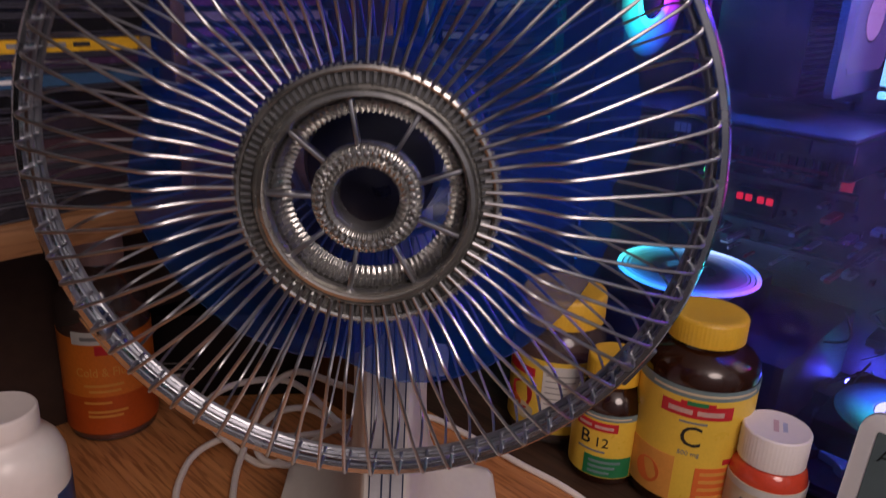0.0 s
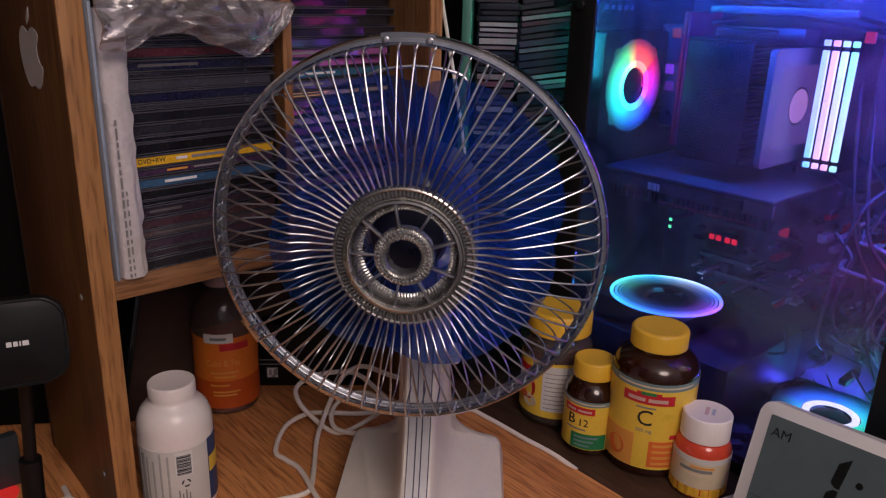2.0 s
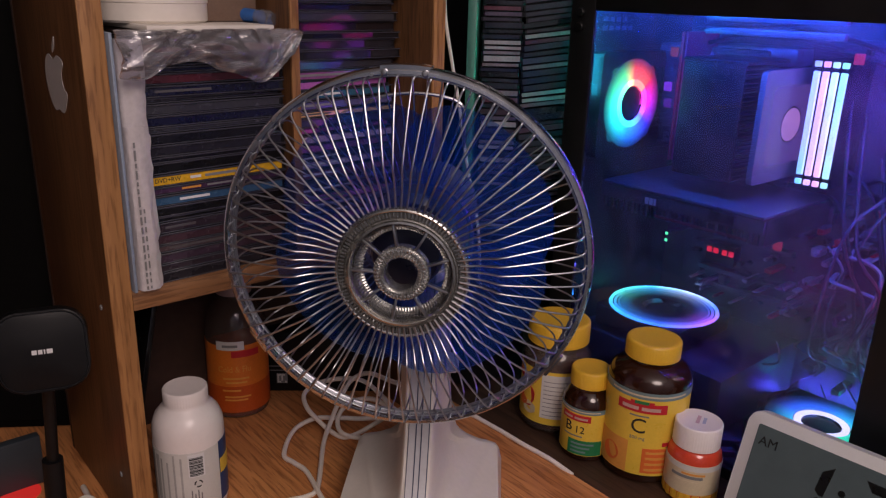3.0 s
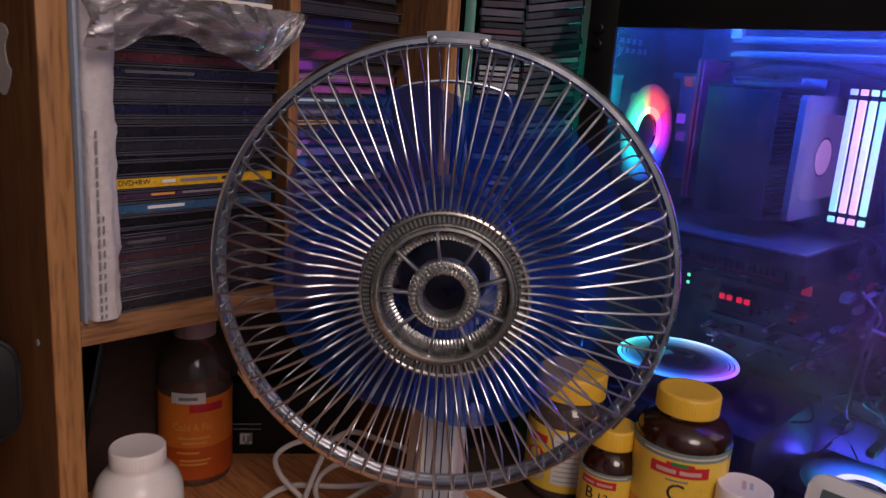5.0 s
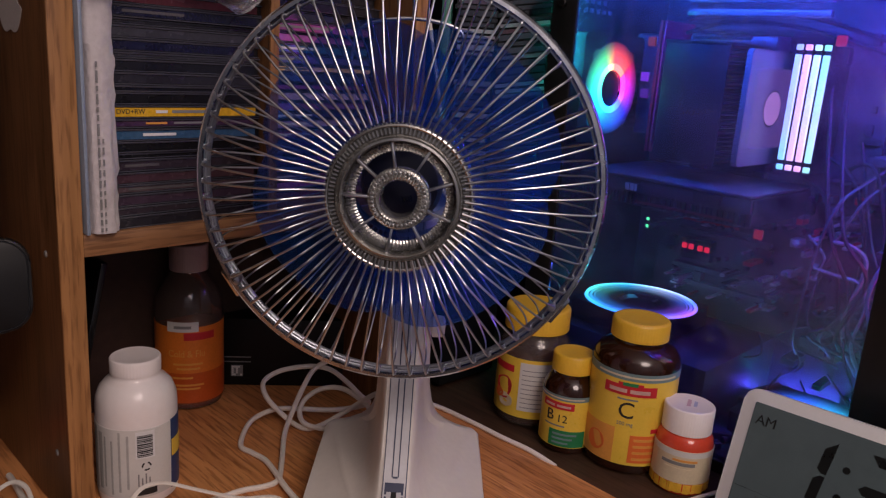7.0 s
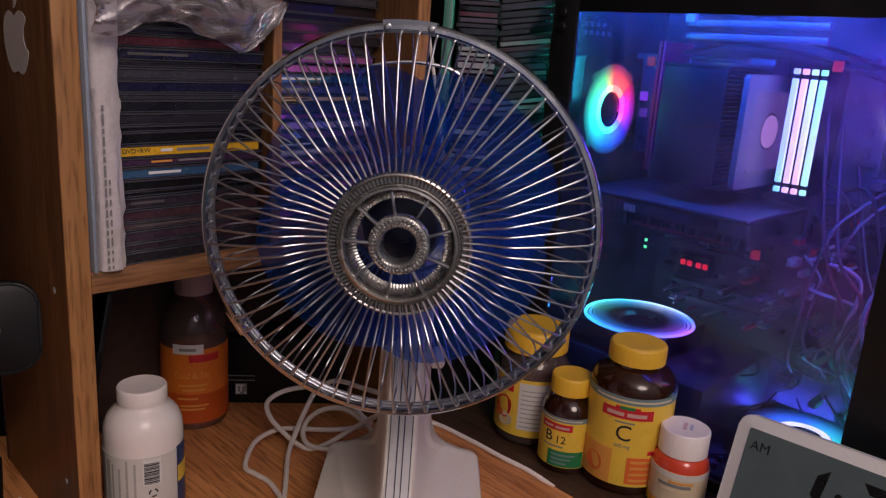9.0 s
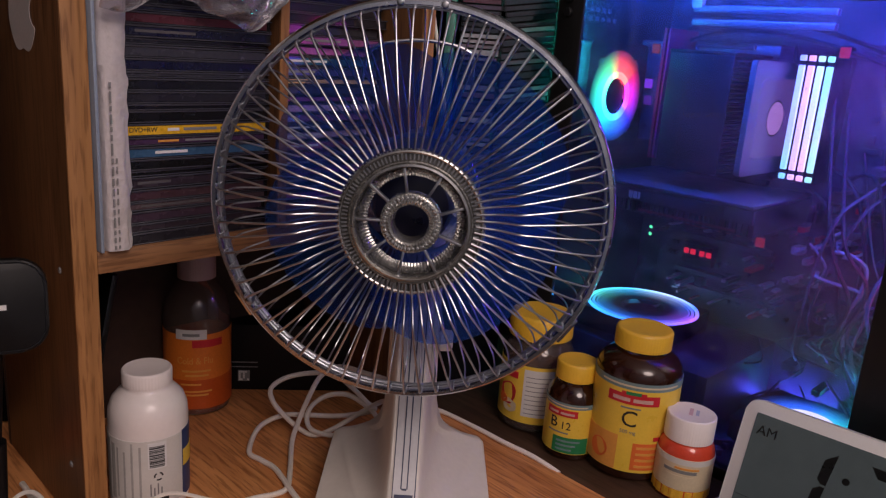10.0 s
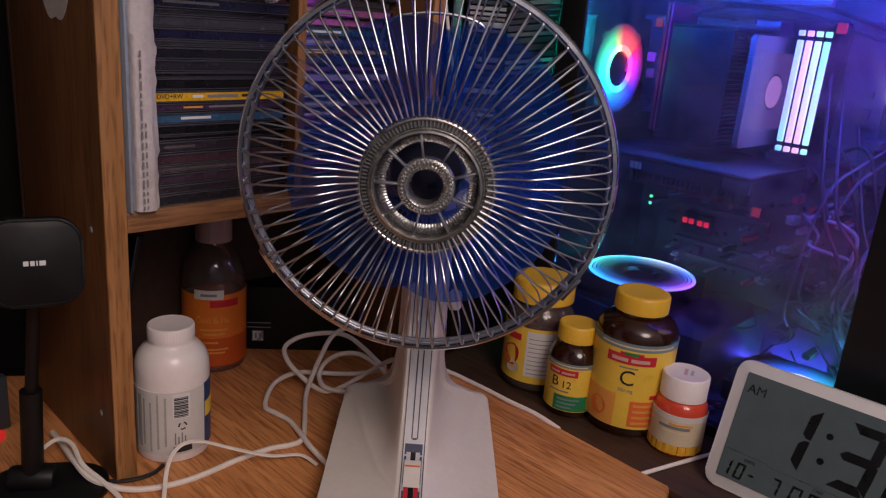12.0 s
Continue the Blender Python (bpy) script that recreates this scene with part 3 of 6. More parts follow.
def flap_sheet(name, x, z0, z1, wide, seed, label, amp=0.0016, fold=0.002):
    """Creased upright sheet: runs forward along the folder, then turns across the front of the discs."""
    prof = [(x, 0.13), (x + 0.0004, 0.06), (x + 0.0006, 0.02), (x + 0.0012, 0.004), (x + 0.003, -0.002 - fold), (x + 0.008, -0.004 - fold), (x + 0.55 * wide, -0.0045 - fold), (x + 0.8 * wide, -0.0035 - fold), (x + wide, -0.001 - fold)]
    line = glide([(p[0], p[1], 0) for p in prof], 3)
    bm = bmesh.new()
    nz = 30
    grid = []
    for i, p in enumerate(line):
        u = i / (len(line) - 1)
        row = []
        for k in range(nz + 1):
            v = k / nz
            w1 = noise.noise(Vector((u * 4, v * 5, seed)))
            w2 = noise.noise(Vector((u * 11, v * 13, seed + 7)))
            edge = max(0.0, u - 0.75) * 4
            row.append((p.x + edge * (0.0055 * noise.noise(Vector((v * 5, seed, 2))) + 0.0018 * noise.noise(Vector((v * 19, seed, 5)))) + 0.0004 * w2, p.y + amp * (w1 + 0.5 * w2) * min(1, 0.3 + edge), z0 + (z1 - z0) * v + (0.003 * w1 * edge if k in (0, nz) else 0)))
        grid.append(row)
    a = [[bm.verts.new(p) for p in r] for r in grid]
    b = [[bm.verts.new((p[0] + 0.0003, p[1] + 0.0004, p[2])) for p in r] for r in grid]
    n = len(line) - 1
    for i in range(n):
        for k in range(nz):
            bm.faces.new((a[i][k], a[i + 1][k], a[i + 1][k + 1], a[i][k + 1]))
            bm.faces.new((b[i][k], b[i][k + 1], b[i + 1][k + 1], b[i + 1][k]))
    for k in range(nz):
        bm.faces.new((a[0][k], a[0][k + 1], b[0][k + 1], b[0][k]))
        bm.faces.new((a[n][k], b[n][k], b[n][k + 1], a[n][k + 1]))
    for i in range(n):
        for k in (0, nz):
            bm.faces.new((a[i][k], b[i][k], b[i + 1][k], a[i + 1][k]))
    ob = empty(name, tuple(Mh @ Vector((x, 0, z0))), label, "paper", HUTCH_TURN)
    part("sheet", moved(bm, pose(-x, 0, -z0)), PAPER, ob)
    return ob


flap_sheet("paper_sheet", 0.0044, 0.2516, 0.463, 0.0225, 2, "creased white paper standing beside a folder", fold=0.0)
note = flap_sheet("paper_sheet", 0.0046, 0.2520, 0.394, 0.0195, 5, "printed folded paper with a wavy edge", 0.0022, 0.0032)
rw = random.Random(8)
zz = 0.004
while zz < 0.130:
    h = rw.uniform(0.003, 0.009)
    part("print_bar", box((0.0056, -0.0094, 0.134 - zz - h), (0.0072, -0.0090, 0.134 - zz)), GREY_INK, note)
    if zz > 0.05:
        part("print_bar", box((0.0088, -0.0096, 0.134 - zz - h * 0.8), (0.0101, -0.0092, 0.134 - zz)), GREY_INK, note)
    zz += h + 0.0022

# white card with a round tub on top of the front stack
Ms = pose(X0, Y0, 0, 0, 0, TURN1)
card = part("mailer_card", moved(box((0.010, -0.012, STACK_TOP + 0.004), (0.125, 0.12, STACK_TOP + 0.008), 0.001), Ms), CARD)
tagged(card, "cream card mailer lying on stacked discs", "mailer")
tub = empty("round_tub", tuple(Ms @ Vector((0.042, 0.060, STACK_TOP + 0.0082))), "white round disc tub lying on a card", "tub")
part("tub_body", lathe([(0, 0), (0.048, 0), (0.050, 0.002), (0.050, 0.016), (0.0508, 0.0165), (0.0508, 0.05), (0.048, 0.053), (0, 0.053)], 56), CARD, tub)


def film_bag():
    """Loose film over the front of the stack: hangs low beside the paper, sags in the middle and ends in a point."""
    bm = bmesh.new()
    nx, nz = 60, 20
    sag = glide([(0.0, 0.034, 0), (0.12, 0.036, 0), (0.22, 0.026, 0), (0.40, 0.024, 0), (0.60, 0.036, 0), (0.78, 0.042, 0), (0.90, 0.028, 0), (1.0, 0.004, 0)], 12)
    grid = []
    for i in range(nx + 1):
        u = i / nx
        j = min(range(len(sag)), key=lambda q: abs(sag[q].x - u))
        row = []
        for k in range(nz + 1):
            v = k / nz
            n1 = noise.noise(Vector((u * 6, v * 3, 1.5)))
            n2 = abs(noise.noise(Vector((u * 8 + v * 2, v * 3, 4.5))))
            n3 = abs(noise.noise(Vector((u * 17 - v * 6, v * 7, 9.5))))
            x = -0.018 + 0.164 * u
            y = -0.016 - 0.014 * math.sin(v * 2.6) * (1 - 0.6 * u) - 0.007 * n1 - 0.009 * n2 - 0.002 * n3
            row.append(bm.verts.new((x, y, STACK_TOP + 0.004 - sag[j].y * v + 0.004 * n1 * v + 0.001 * n2)))
        grid.append(row)
    for i in range(nx):
        for k in range(nz):
            bm.faces.new((grid[i][k], grid[i + 1][k], grid[i + 1][k + 1], grid[i][k + 1]))
    ex = bmesh.ops.extrude_face_region(bm, geom=bm.faces[:])
    for v in ex["geom"]:
        if isinstance(v, bmesh.types.BMVert):
            v.co.y += 0.0035
            v.co.z += 0.001
    return bm


tagged(part("plastic_bag", moved(film_bag(), Ms), CLEAR_FILM), "crumpled clear plastic bag hanging over stacked discs", "bag")
pen = empty("glue_tube", tuple(Ms @ Vector((0.135, 0.03, STACK_TOP + 0.016))), "blue tube with a clear cap lying on discs", "tube", rz=-20)
part("tube_body", moved(lathe([(0, 0), (0.006, 0.001), (0.0065, 0.004), (0.0065, 0.09), (0, 0.092)], 20), pose(-0.088, 0, 0.006, 0, 96, 0)), mat("blue_tube", (0.03, 0.12, 0.38), 0.35), pen)
part("cap", moved(lathe([(0, 0), (0.008, 0.0), (0.008, 0.014), (0.006, 0.017), (0, 0.017)], 12), pose(-0.002, 0, -0.003, 0, 96, 0)), CLEAR_FILM, pen)
box2 = part("brown_carton", moved(box((0.085, 0.045, STACK_TOP + 0.0085), (0.14, 0.11, STACK_TOP + 0.04), 0.001), Ms), mat("brown_card", (0.16, 0.10, 0.07), 0.7))
tagged(box2, "small brown carton on stacked discs", "carton")

# ---- below the shelf ----
leaner = part("leaning_board", moved(box((-0.003, 0, 0), (0.003, 0.09, 0.20), 0.001), Mh @ pose(0.012, 0.10, 0.0012, 0, 0, 0) @ pose(0, 0, 0, 0, 12, 0)), BLACK_GLOSS)
tagged(leaner, "black board leaning below the shelf", "board")
bx = empty("black_carton", (-0.155, 0.700, 0.0), "black product carton with a small white code label", "carton", rz=10)
part("carton_body", box((-0.09, 0.0, 0.0), (0.16, 0.06, 0.085), 0.001), BLACK, bx)
part("code_label", box((-0.0685, -0.0006, 0.012), (-0.0545, -0.0002, 0.026)), GREY_INK, bx, "small grey code label")
rq = random.Random(4)
for i in range(5):
    for k in range(5):
        if rq.random() < 0.5:
            part("print_bar", box((-0.0675 + 0.0025 * i, -0.0009, 0.0130 + 0.0025 * k), (-0.0653 + 0.0025 * i, -0.0006, 0.0152 + 0.0025 * k)), LABEL_WHITE, bx)
for zz in (0.030, 0.036):
    part("edge_line", box((-0.085, -0.0006, zz), (-0.045, -0.0002, zz + 0.0012)), GREY_INK, bx)
dark_box = part("speaker_box", moved(box((-0.02, 0.0, 0.0), (0.20, 0.10, 0.15), 0.004), pose(-0.12, 0.87, 0, 0, 0, -42)), BLACK)
tagged(dark_box, "dark box standing at the back of the desk", "box")

# ---- bottles ----


def bottle(name, at, label, turn, body, cap, body_mat, cap_mat, depth=0.0002, ribs=60, group="bottles"):
    """turn: the angle at which the label faces. body, cap: turned profiles."""
    ob = empty(name, at, label, "bottle", turn, group)
    part("bottle_body", lathe(body, 56), body_mat, ob)
    r0 = max(r for r, _ in cap)
    part("cap", lathe(cap, ribs * 4, ripple=lambda i, k: ((depth if k % 4 < 2 else 0.0), 0) if 0 < i < len(cap) - 2 and cap[i][0] > r0 * 0.985 else (0, 0)), cap_mat, ob)
    return ob


def cap_profile(r, z0, z1, lip=0.0022):
    return [(r * 0.9, z0 + 0.001), (r, z0), (r, z1 - lip), (r - lip * 0.35, z1 - lip * 0.35), (r - lip, z1), (r - lip * 2.2, z1 - 0.0004), (0, z1 - 0.0004)]


def text_on(ob, text, size, r, z, a, m, name="lettering"):
    part(name, wrap(words(text, size), r, z, a), m, ob)


ZB = -0.006
LOGO_PALE = mat("pale_logo_print", (0.6, 0.38, 0.33), 0.5)
# large vitamin bottle
cb = bottle("vitamin_bottle", (0.238, 0.613, ZB), "large amber vitamin bottle with yellow cap and label", -104,
            [(0, 0), (0.038, 0.0), (0.043, 0.003), (0.0452, 0.009), (0.0452, 0.114), (0.0440, 0.122), (0.039, 0.129), (0.031, 0.134), (0.0270, 0.1365), (0.0270, 0.144), (0, 0.144)],
            cap_profile(0.0297, 0.140, 0.160, 0.003), AMBER, YEL_CAP)
R = 0.0453
part("label_wrap", band(R, 0.013, 0.106, -105, 105, 60), YEL_LABEL, cb)
part("label_band", band(R + 0.0002, 0.1055, 0.1135, -105, 105, 60), TEAL_BAND, cb, "grey teal band")
part("print_bar", band(R + 0.0006, 0.1085, 0.1104, -48, 62, 24, 0.0002), CREAM, cb)
part("logo_block", band(R + 0.0005, 0.0895, 0.1005, -35, 33, 20), RED_P, cb, "dark red logo block")
part("logo_block", band(R + 0.0005, 0.1005, 0.1030, -17, 15, 10), RED_P, cb)
for a0, a1 in ((-28, -5), (-1, 24)):
    part("logo_bar", band(R + 0.001, 0.0925, 0.0965, a0, a1, 10, 0.0002), LOGO_PALE, cb)
part("logo_leaf", band(R + 0.0010, 0.1000, 0.1035, -11, 8, 8, 0.0003), GREEN_BLOCK, cb)
text_on(cb, "C", 0.025, R + 0.0006, 0.0725, -3, BLACK_INK)
text_on(cb, "500 mg", 0.0056, R + 0.0006, 0.0585, -3, GREY_INK)
part("print_bar", band(R + 0.0005, 0.0845, 0.0862, -16, 10, 8, 0.0003), GREY_INK, cb)
part("claim_block", band(R + 0.0005, 0.0165, 0.047, 6, 62, 18), ORANGE_BLOCK, cb, "orange claim block")
part("claim_block", band(R + 0.0005, 0.0135, 0.053, -66, -14, 16), PALE_ORANGE, cb, "pale orange picture block")
part("fruit_slice", wrap(prism([(0.011 * math.cos(a), 0.011 * math.sin(a)) for a in [2 * math.pi * k / 20 for k in range(20)]], 0, 0.0003), R + 0.0009, 0.032, -40), ORANGE_BLOCK, cb, "orange fruit picture")
for i, zz in enumerate((0.0405, 0.0335, 0.0265, 0.0195)):
    part("print_bar", band(R + 0.001, zz, zz + 0.0028, 11, 54 - 5 * i, 12, 0.0002), PALE_ORANGE, cb)
part("claim_tab", band(R + 0.0005, 0.050, 0.0545, 32, 60, 10), RED_P, cb)
# B12
b12 = bottle("vitamin_bottle", (0.1755, 0.630, ZB), "small amber vitamin bottle with yellow cap", -122,
             [(0, 0), (0.025, 0.0), (0.0282, 0.002), (0.0295, 0.006), (0.0295, 0.070), (0.0275, 0.077), (0.023, 0.0825), (0.0203, 0.085), (0.0203, 0.092), (0, 0.092)],
             cap_profile(0.0227, 0.0895, 0.1095, 0.0022), AMBER, YEL_CAP, ribs=48)
R = 0.0296
part("label_wrap", band(R, 0.009, 0.063, -110, 110, 48), YEL_LABEL, b12)
part("label_band", band(R + 0.0002, 0.0625, 0.068, -110, 110, 48), TEAL_BAND, b12)
part("print_bar", band(R + 0.0006, 0.0645, 0.0658, -50, 56, 20, 0.0002), CREAM, b12)
part("logo_block", band(R + 0.0005, 0.0525, 0.0605, -34, 36, 16), RED_P, b12)
for a0, a1 in ((-28, -5), (0, 29)):
    part("logo_bar", band(R + 0.001, 0.0550, 0.0575, a0, a1, 8, 0.0002), LOGO_PALE, b12)
text_on(b12, "B", 0.0175, R + 0.0006, 0.0435, -14, BLACK_INK)
text_on(b12, "12", 0.0125, R + 0.0006, 0.0415, 13, BLACK_INK)
part("print_bar", band(R + 0.0006, 0.0325, 0.0342, -26, 20, 12, 0.0002), GREY_INK, b12)
part("claim_block", band(R + 0.0005, 0.0100, 0.0285, -12, 64, 18), GREEN_BLOCK, b12, "green claim block")
for i, zz in enumerate((0.023, 0.018, 0.013)):
    part("print_bar", band(R + 0.001, zz, zz + 0.0022, -4, 46 - 8 * i, 10, 0.0002), TEAL_BAND, b12)
# gummy bottle
gb = bottle("gummy_bottle", (0.138, 0.696, ZB), "clear gummy vitamin bottle with yellow cap and fruit label", -100,
            [(0, 0), (0.036, 0), (0.0405, 0.003), (0.042, 0.008), (0.042, 0.090), (0.0405, 0.098), (0.036, 0.104), (0.034, 0.107), (0.034, 0.114), (0, 0.114)],
            cap_profile(0.0372, 0.112, 0.139, 0.003), CLEAR_TOP, YEL_CAP, ribs=64)
part("gummies", lathe([(0, 0.003), (0.037, 0.004), (0.0395, 0.01), (0.0395, 0.07), (0.03, 0.074), (0, 0.072)], 40, ripple=lambda i, k: (0.0008 * math.sin(k * 3.1 + i), 0.002 * math.sin(k * 1.7 + i * 2)) if 1 < i < 5 else (0, 0)), mat("dark_red_gummies", (0.10, 0.02, 0.012), 0.35, vary=0.4, scale=120), gb)
R = 0.0421
part("label_wrap", band(R, 0.013, 0.084, -115, 115, 56), YEL_LABEL, gb)
part("facts_panel", band(R + 0.0005, 0.022, 0.080, -14, 34, 16), LABEL_WHITE, gb, "white facts panel with grey lines")
for i in range(9):
    part("print_bar", band(R + 0.001, 0.026 + 0.0056 * i, 0.0268 + 0.0056 * i, -10, 30 - (i * 7) % 11, 10, 0.0002), GREY_INK, gb)
def blob(rx, ry, seed, n=22):
    return [(rx * math.cos(q) * (1 + 0.22 * noise.noise(Vector((math.cos(q) * 1.6, math.sin(q) * 1.6, seed)))), ry * math.sin(q) * (1 + 0.22 * noise.noise(Vector((math.sin(q) * 1.6, seed, math.cos(q)))))) for q in [2 * math.pi * k / n for k in range(n)]]


part("fruit_picture", wrap(prism(blob(0.0125, 0.0135, 3), 0, 0.0003), R + 0.0006, 0.046, -42), RED_P, gb, "red fruit picture")
part("fruit_picture", wrap(prism(blob(0.0100, 0.0085, 7), 0, 0.0003), R + 0.0009, 0.030, -36), CREAM, gb, "pale fruit picture")
part("fruit_picture", wrap(prism(blob(0.0065, 0.0060, 9), 0, 0.0003), R + 0.0012, 0.036, -50), ORANGE_BLOCK, gb, "orange fruit picture")
part("logo_block", band(R + 0.0005, 0.066, 0.074, -70, -24, 14), RED_P, gb)
# pill vial with white cap
rv = bottle("pill_vial", (0.2865, 0.567, ZB), "red translucent pill vial with white cap", -110,
            [(0, 0), (0.027, 0), (0.0295, 0.002), (0.0305, 0.006), (0.0305, 0.052), (0.0285, 0.059), (0.0255, 0.062), (0.0255, 0.066), (0, 0.066)],
            cap_profile(0.0262, 0.064, 0.0905, 0.0015), RED_CLEAR, BOTTLE_WHITE, ribs=56)
rv.scale = (0.94, 0.94, 0.98)
R = 0.0306
part("label_wrap", band(R, 0.0145, 0.050, -120, 120, 50), CREAM, rv, "worn cream label")
part("label_band", band(R + 0.0002, 0.0435, 0.0495, -120, 120, 50), LABEL_WHITE, rv)
part("print_bar", band(R + 0.0006, 0.034, 0.0375, -36, 30, 14, 0.0003), GREY_INK, rv)
part("print_bar", band(R + 0.0006, 0.0385, 0.0408, -14, 34, 12, 0.0003), PALE_ORANGE, rv)
part("print_bar", band(R + 0.0006, 0.0285, 0.031, -30, 22, 12, 0.0003), CREAM, rv)
part("pills", lathe([(0, 0.0006), (0.0275, 0.0012), (0.0309, 0.004), (0.0309, 0.0138), (0.029, 0.0142)], 60, ripple=lambda i, k: (0.0006 * math.sin(k * 2.3), 0.0005 * math.sin(k * 1.3)) if i in (2, 3) else (0, 0)), PILLS, rv)
part("cap_print", box((-0.010, -0.003, 0.0899), (0.008, 0.001, 0.0903)), mat("faint_pink_print", (0.62, 0.42, 0.46), 0.5), rv)
part("cap_print", box((-0.008, 0.004, 0.0899), (0.006, 0.0075, 0.0903)), mat("faint_blue_print", (0.45, 0.48, 0.62), 0.5), rv)
PALE_INK = mat("pale_grey_ink", (0.40, 0.40, 0.38), 0.6)
# big white bottle beside the post
wb = bottle("white_bottle", (-0.2315, 0.457, 0.0), "white plastic supplement bottle with printed back label", -76,
            [(0, 0), (0.031, 0), (0.0335, 0.0015), (0.0345, 0.005), (0.0345, 0.086), (0.0338, 0.095), (0.0308, 0.1035), (0.0262, 0.1090), (0.0218, 0.1125), (0.0205, 0.115), (0.0205, 0.120), (0, 0.120)],
            cap_profile(0.0214, 0.1170, 0.1305, 0.0015), BOTTLE_WHITE, BOTTLE_WHITE, 0.0001, ribs=50)
R = 0.0346
part("label_wrap", band(R, 0.010, 0.075, -150, 62, 56), LABEL_WHITE, wb)
part("label_edge", band(R, 0.009, 0.076, 62.5, 120, 18), mat("navy_label", (0.02, 0.05, 0.16), 0.4), wb, "navy and gold front label")
part("label_edge", band(R + 0.0004, 0.040, 0.056, 64, 100, 12), YEL_LABEL, wb)
for i in range(6):
    a0 = -62 + i * 11.5
    part("print_column", band(R + 0.0005, 0.013 + (i % 3) * 0.003, 0.073 - (i * 5 % 4) * 0.003, a0, a0 + (8 if i < 2 else 3.2), 6, 0.0002), PALE_INK, wb)
part("barcode_ground", band(R + 0.0004, 0.048, 0.073, 8, 34, 12), WHITE_PAINT, wb)
zz = 0.0495
for i in range(13):
    h = (0.0006, 0.0011, 0.0008, 0.0014)[i % 4]
    part("barcode_bar", band(R + 0.0009, zz, zz + h, 10, 31, 8, 0.0002), BLACK_INK, wb)
    zz += h + (0.0006, 0.0009, 0.0005)[i % 3]
for k in range(3):
    part("recycling_arrow", wrap(prism([(0.0042 * math.cos(a) * q, 0.0042 * math.sin(a) * q) for a, q in [(radians(120 * k + d), 1.0) for d in (0, 25, 50, 75)] + [(radians(120 * k + d), 0.68) for d in (75, 50, 25, 0)]], 0, 0.0003), R + 0.0005, 0.040, 22), BLACK_INK, wb)
for i in range(4):
    part("print_column", band(R + 0.0005, 0.021, 0.033 - (i % 2) * 0.004, 10 + i * 5, 12 + i * 5, 3, 0.0002), GREY_INK, wb)
part("print_block", band(R + 0.0005, 0.0125, 0.0185, 8, 36, 8), BLACK_INK, wb)
# orange syrup bottle
ob_ = bottle("syrup_bottle", (-0.256, 0.645, 0.0), "orange-labelled clear syrup bottle with pale cap", -72,
             [(0, 0), (0.036, 0), (0.0405, 0.003), (0.042, 0.008), (0.042, 0.104), (0.041, 0.114), (0.036, 0.126), (0.027, 0.138), (0.0215, 0.144), (0.0205, 0.15), (0, 0.15)],
             cap_profile(0.0235, 0.146, 0.174, 0.002), CLEAR_TOP, PINK_CAP, ribs=50)
ob_.scale = (0.88, 0.88, 1.07)
R = 0.0421
part("syrup", lathe([(0, 0.002), (0.036, 0.002), (0.041, 0.008), (0.041, 0.085), (0, 0.085)], 40), DEEP_ORANGE, ob_)
part("label_wrap", band(R, 0.010, 0.093, -130, 130, 60), ORANGE_LABEL, ob_)
part("label_lower", band(R + 0.0003, 0.010, 0.043, -130, 130, 60), DEEP_ORANGE, ob_)
part("label_top", band(R + 0.0003, 0.088, 0.0985, -34, 18, 18), LABEL_WHITE, ob_, "white label tab")
part("print_bar", band(R + 0.0008, 0.0915, 0.0945, -22, 6, 10, 0.0002), GREY_INK, ob_)
part("print_bar", band(R + 0.0004, 0.079, 0.087, -6, 46, 14, 0.0003), RED_P, ob_)
text_on(ob_, "Cold & Flu", 0.0105, R + 0.0004, 0.064, -2, PALE_ORANGE)
for i, (zz, a0, a1) in enumerate(((0.052, -24, 24), (0.047, -18, 20), (0.037, -26, 8), (0.029, -22, 26), (0.025, -22, 20))):
    part("print_bar", band(R + 0.0008, zz, zz + 0.002, a0, a1, 10, 0.0002), PALE_ORANGE, ob_)

# ---- desk fan ----
CX, CY, CZ, RING = 0.0032, 0.363, 0.3145, 0.1395
fan = empty("desk_fan", (0.0, 0.44, 0.0), "vintage white desk fan with chrome wire guard and blue blades", "fan")


def fan_level(z):
    """Half width, front and back of the white stand at a height."""
    rows = [(0.0, 0.081, 0.300, 0.572, 0.303), (0.012, 0.081, 0.300, 0.572, 0.303), (0.018, 0.0798, 0.304, 0.570, 0.310), (0.026, 0.0785, 0.325, 0.566, 0.395), (0.034, 0.0770, 0.345, 0.560, 0.478), (0.0385, 0.0755, 0.356, 0.554, 0.528),
            (0.041, 0.0725, 0.361, 0.552, 0.537), (0.0425, 0.066, 0.364, 0.551, 0.537), (0.046, 0.056, 0.370, 0.550, 0.533), (0.052, 0.0445, 0.379, 0.548, 0.525), (0.059, 0.0365, 0.389, 0.546, 0.515), (0.067, 0.0310, 0.397, 0.544, 0.505),
            (0.077, 0.0275, 0.406, 0.542, 0.495), (0.092, 0.0248, 0.414, 0.540, 0.485), (0.12, 0.0230, 0.428, 0.536, 0.475), (0.17, 0.0220, 0.440, 0.530, 0.470), (0.285, 0.0212, 0.452, 0.520, 0.468)]
    for a, b in zip(rows, rows[1:]):
        if z <= b[0]:
            t = (z - a[0]) / (b[0] - a[0])
            return [a[i] + (b[i] - a[i]) * t for i in (1, 2, 3, 4)]
    return list(rows[-1][1:])


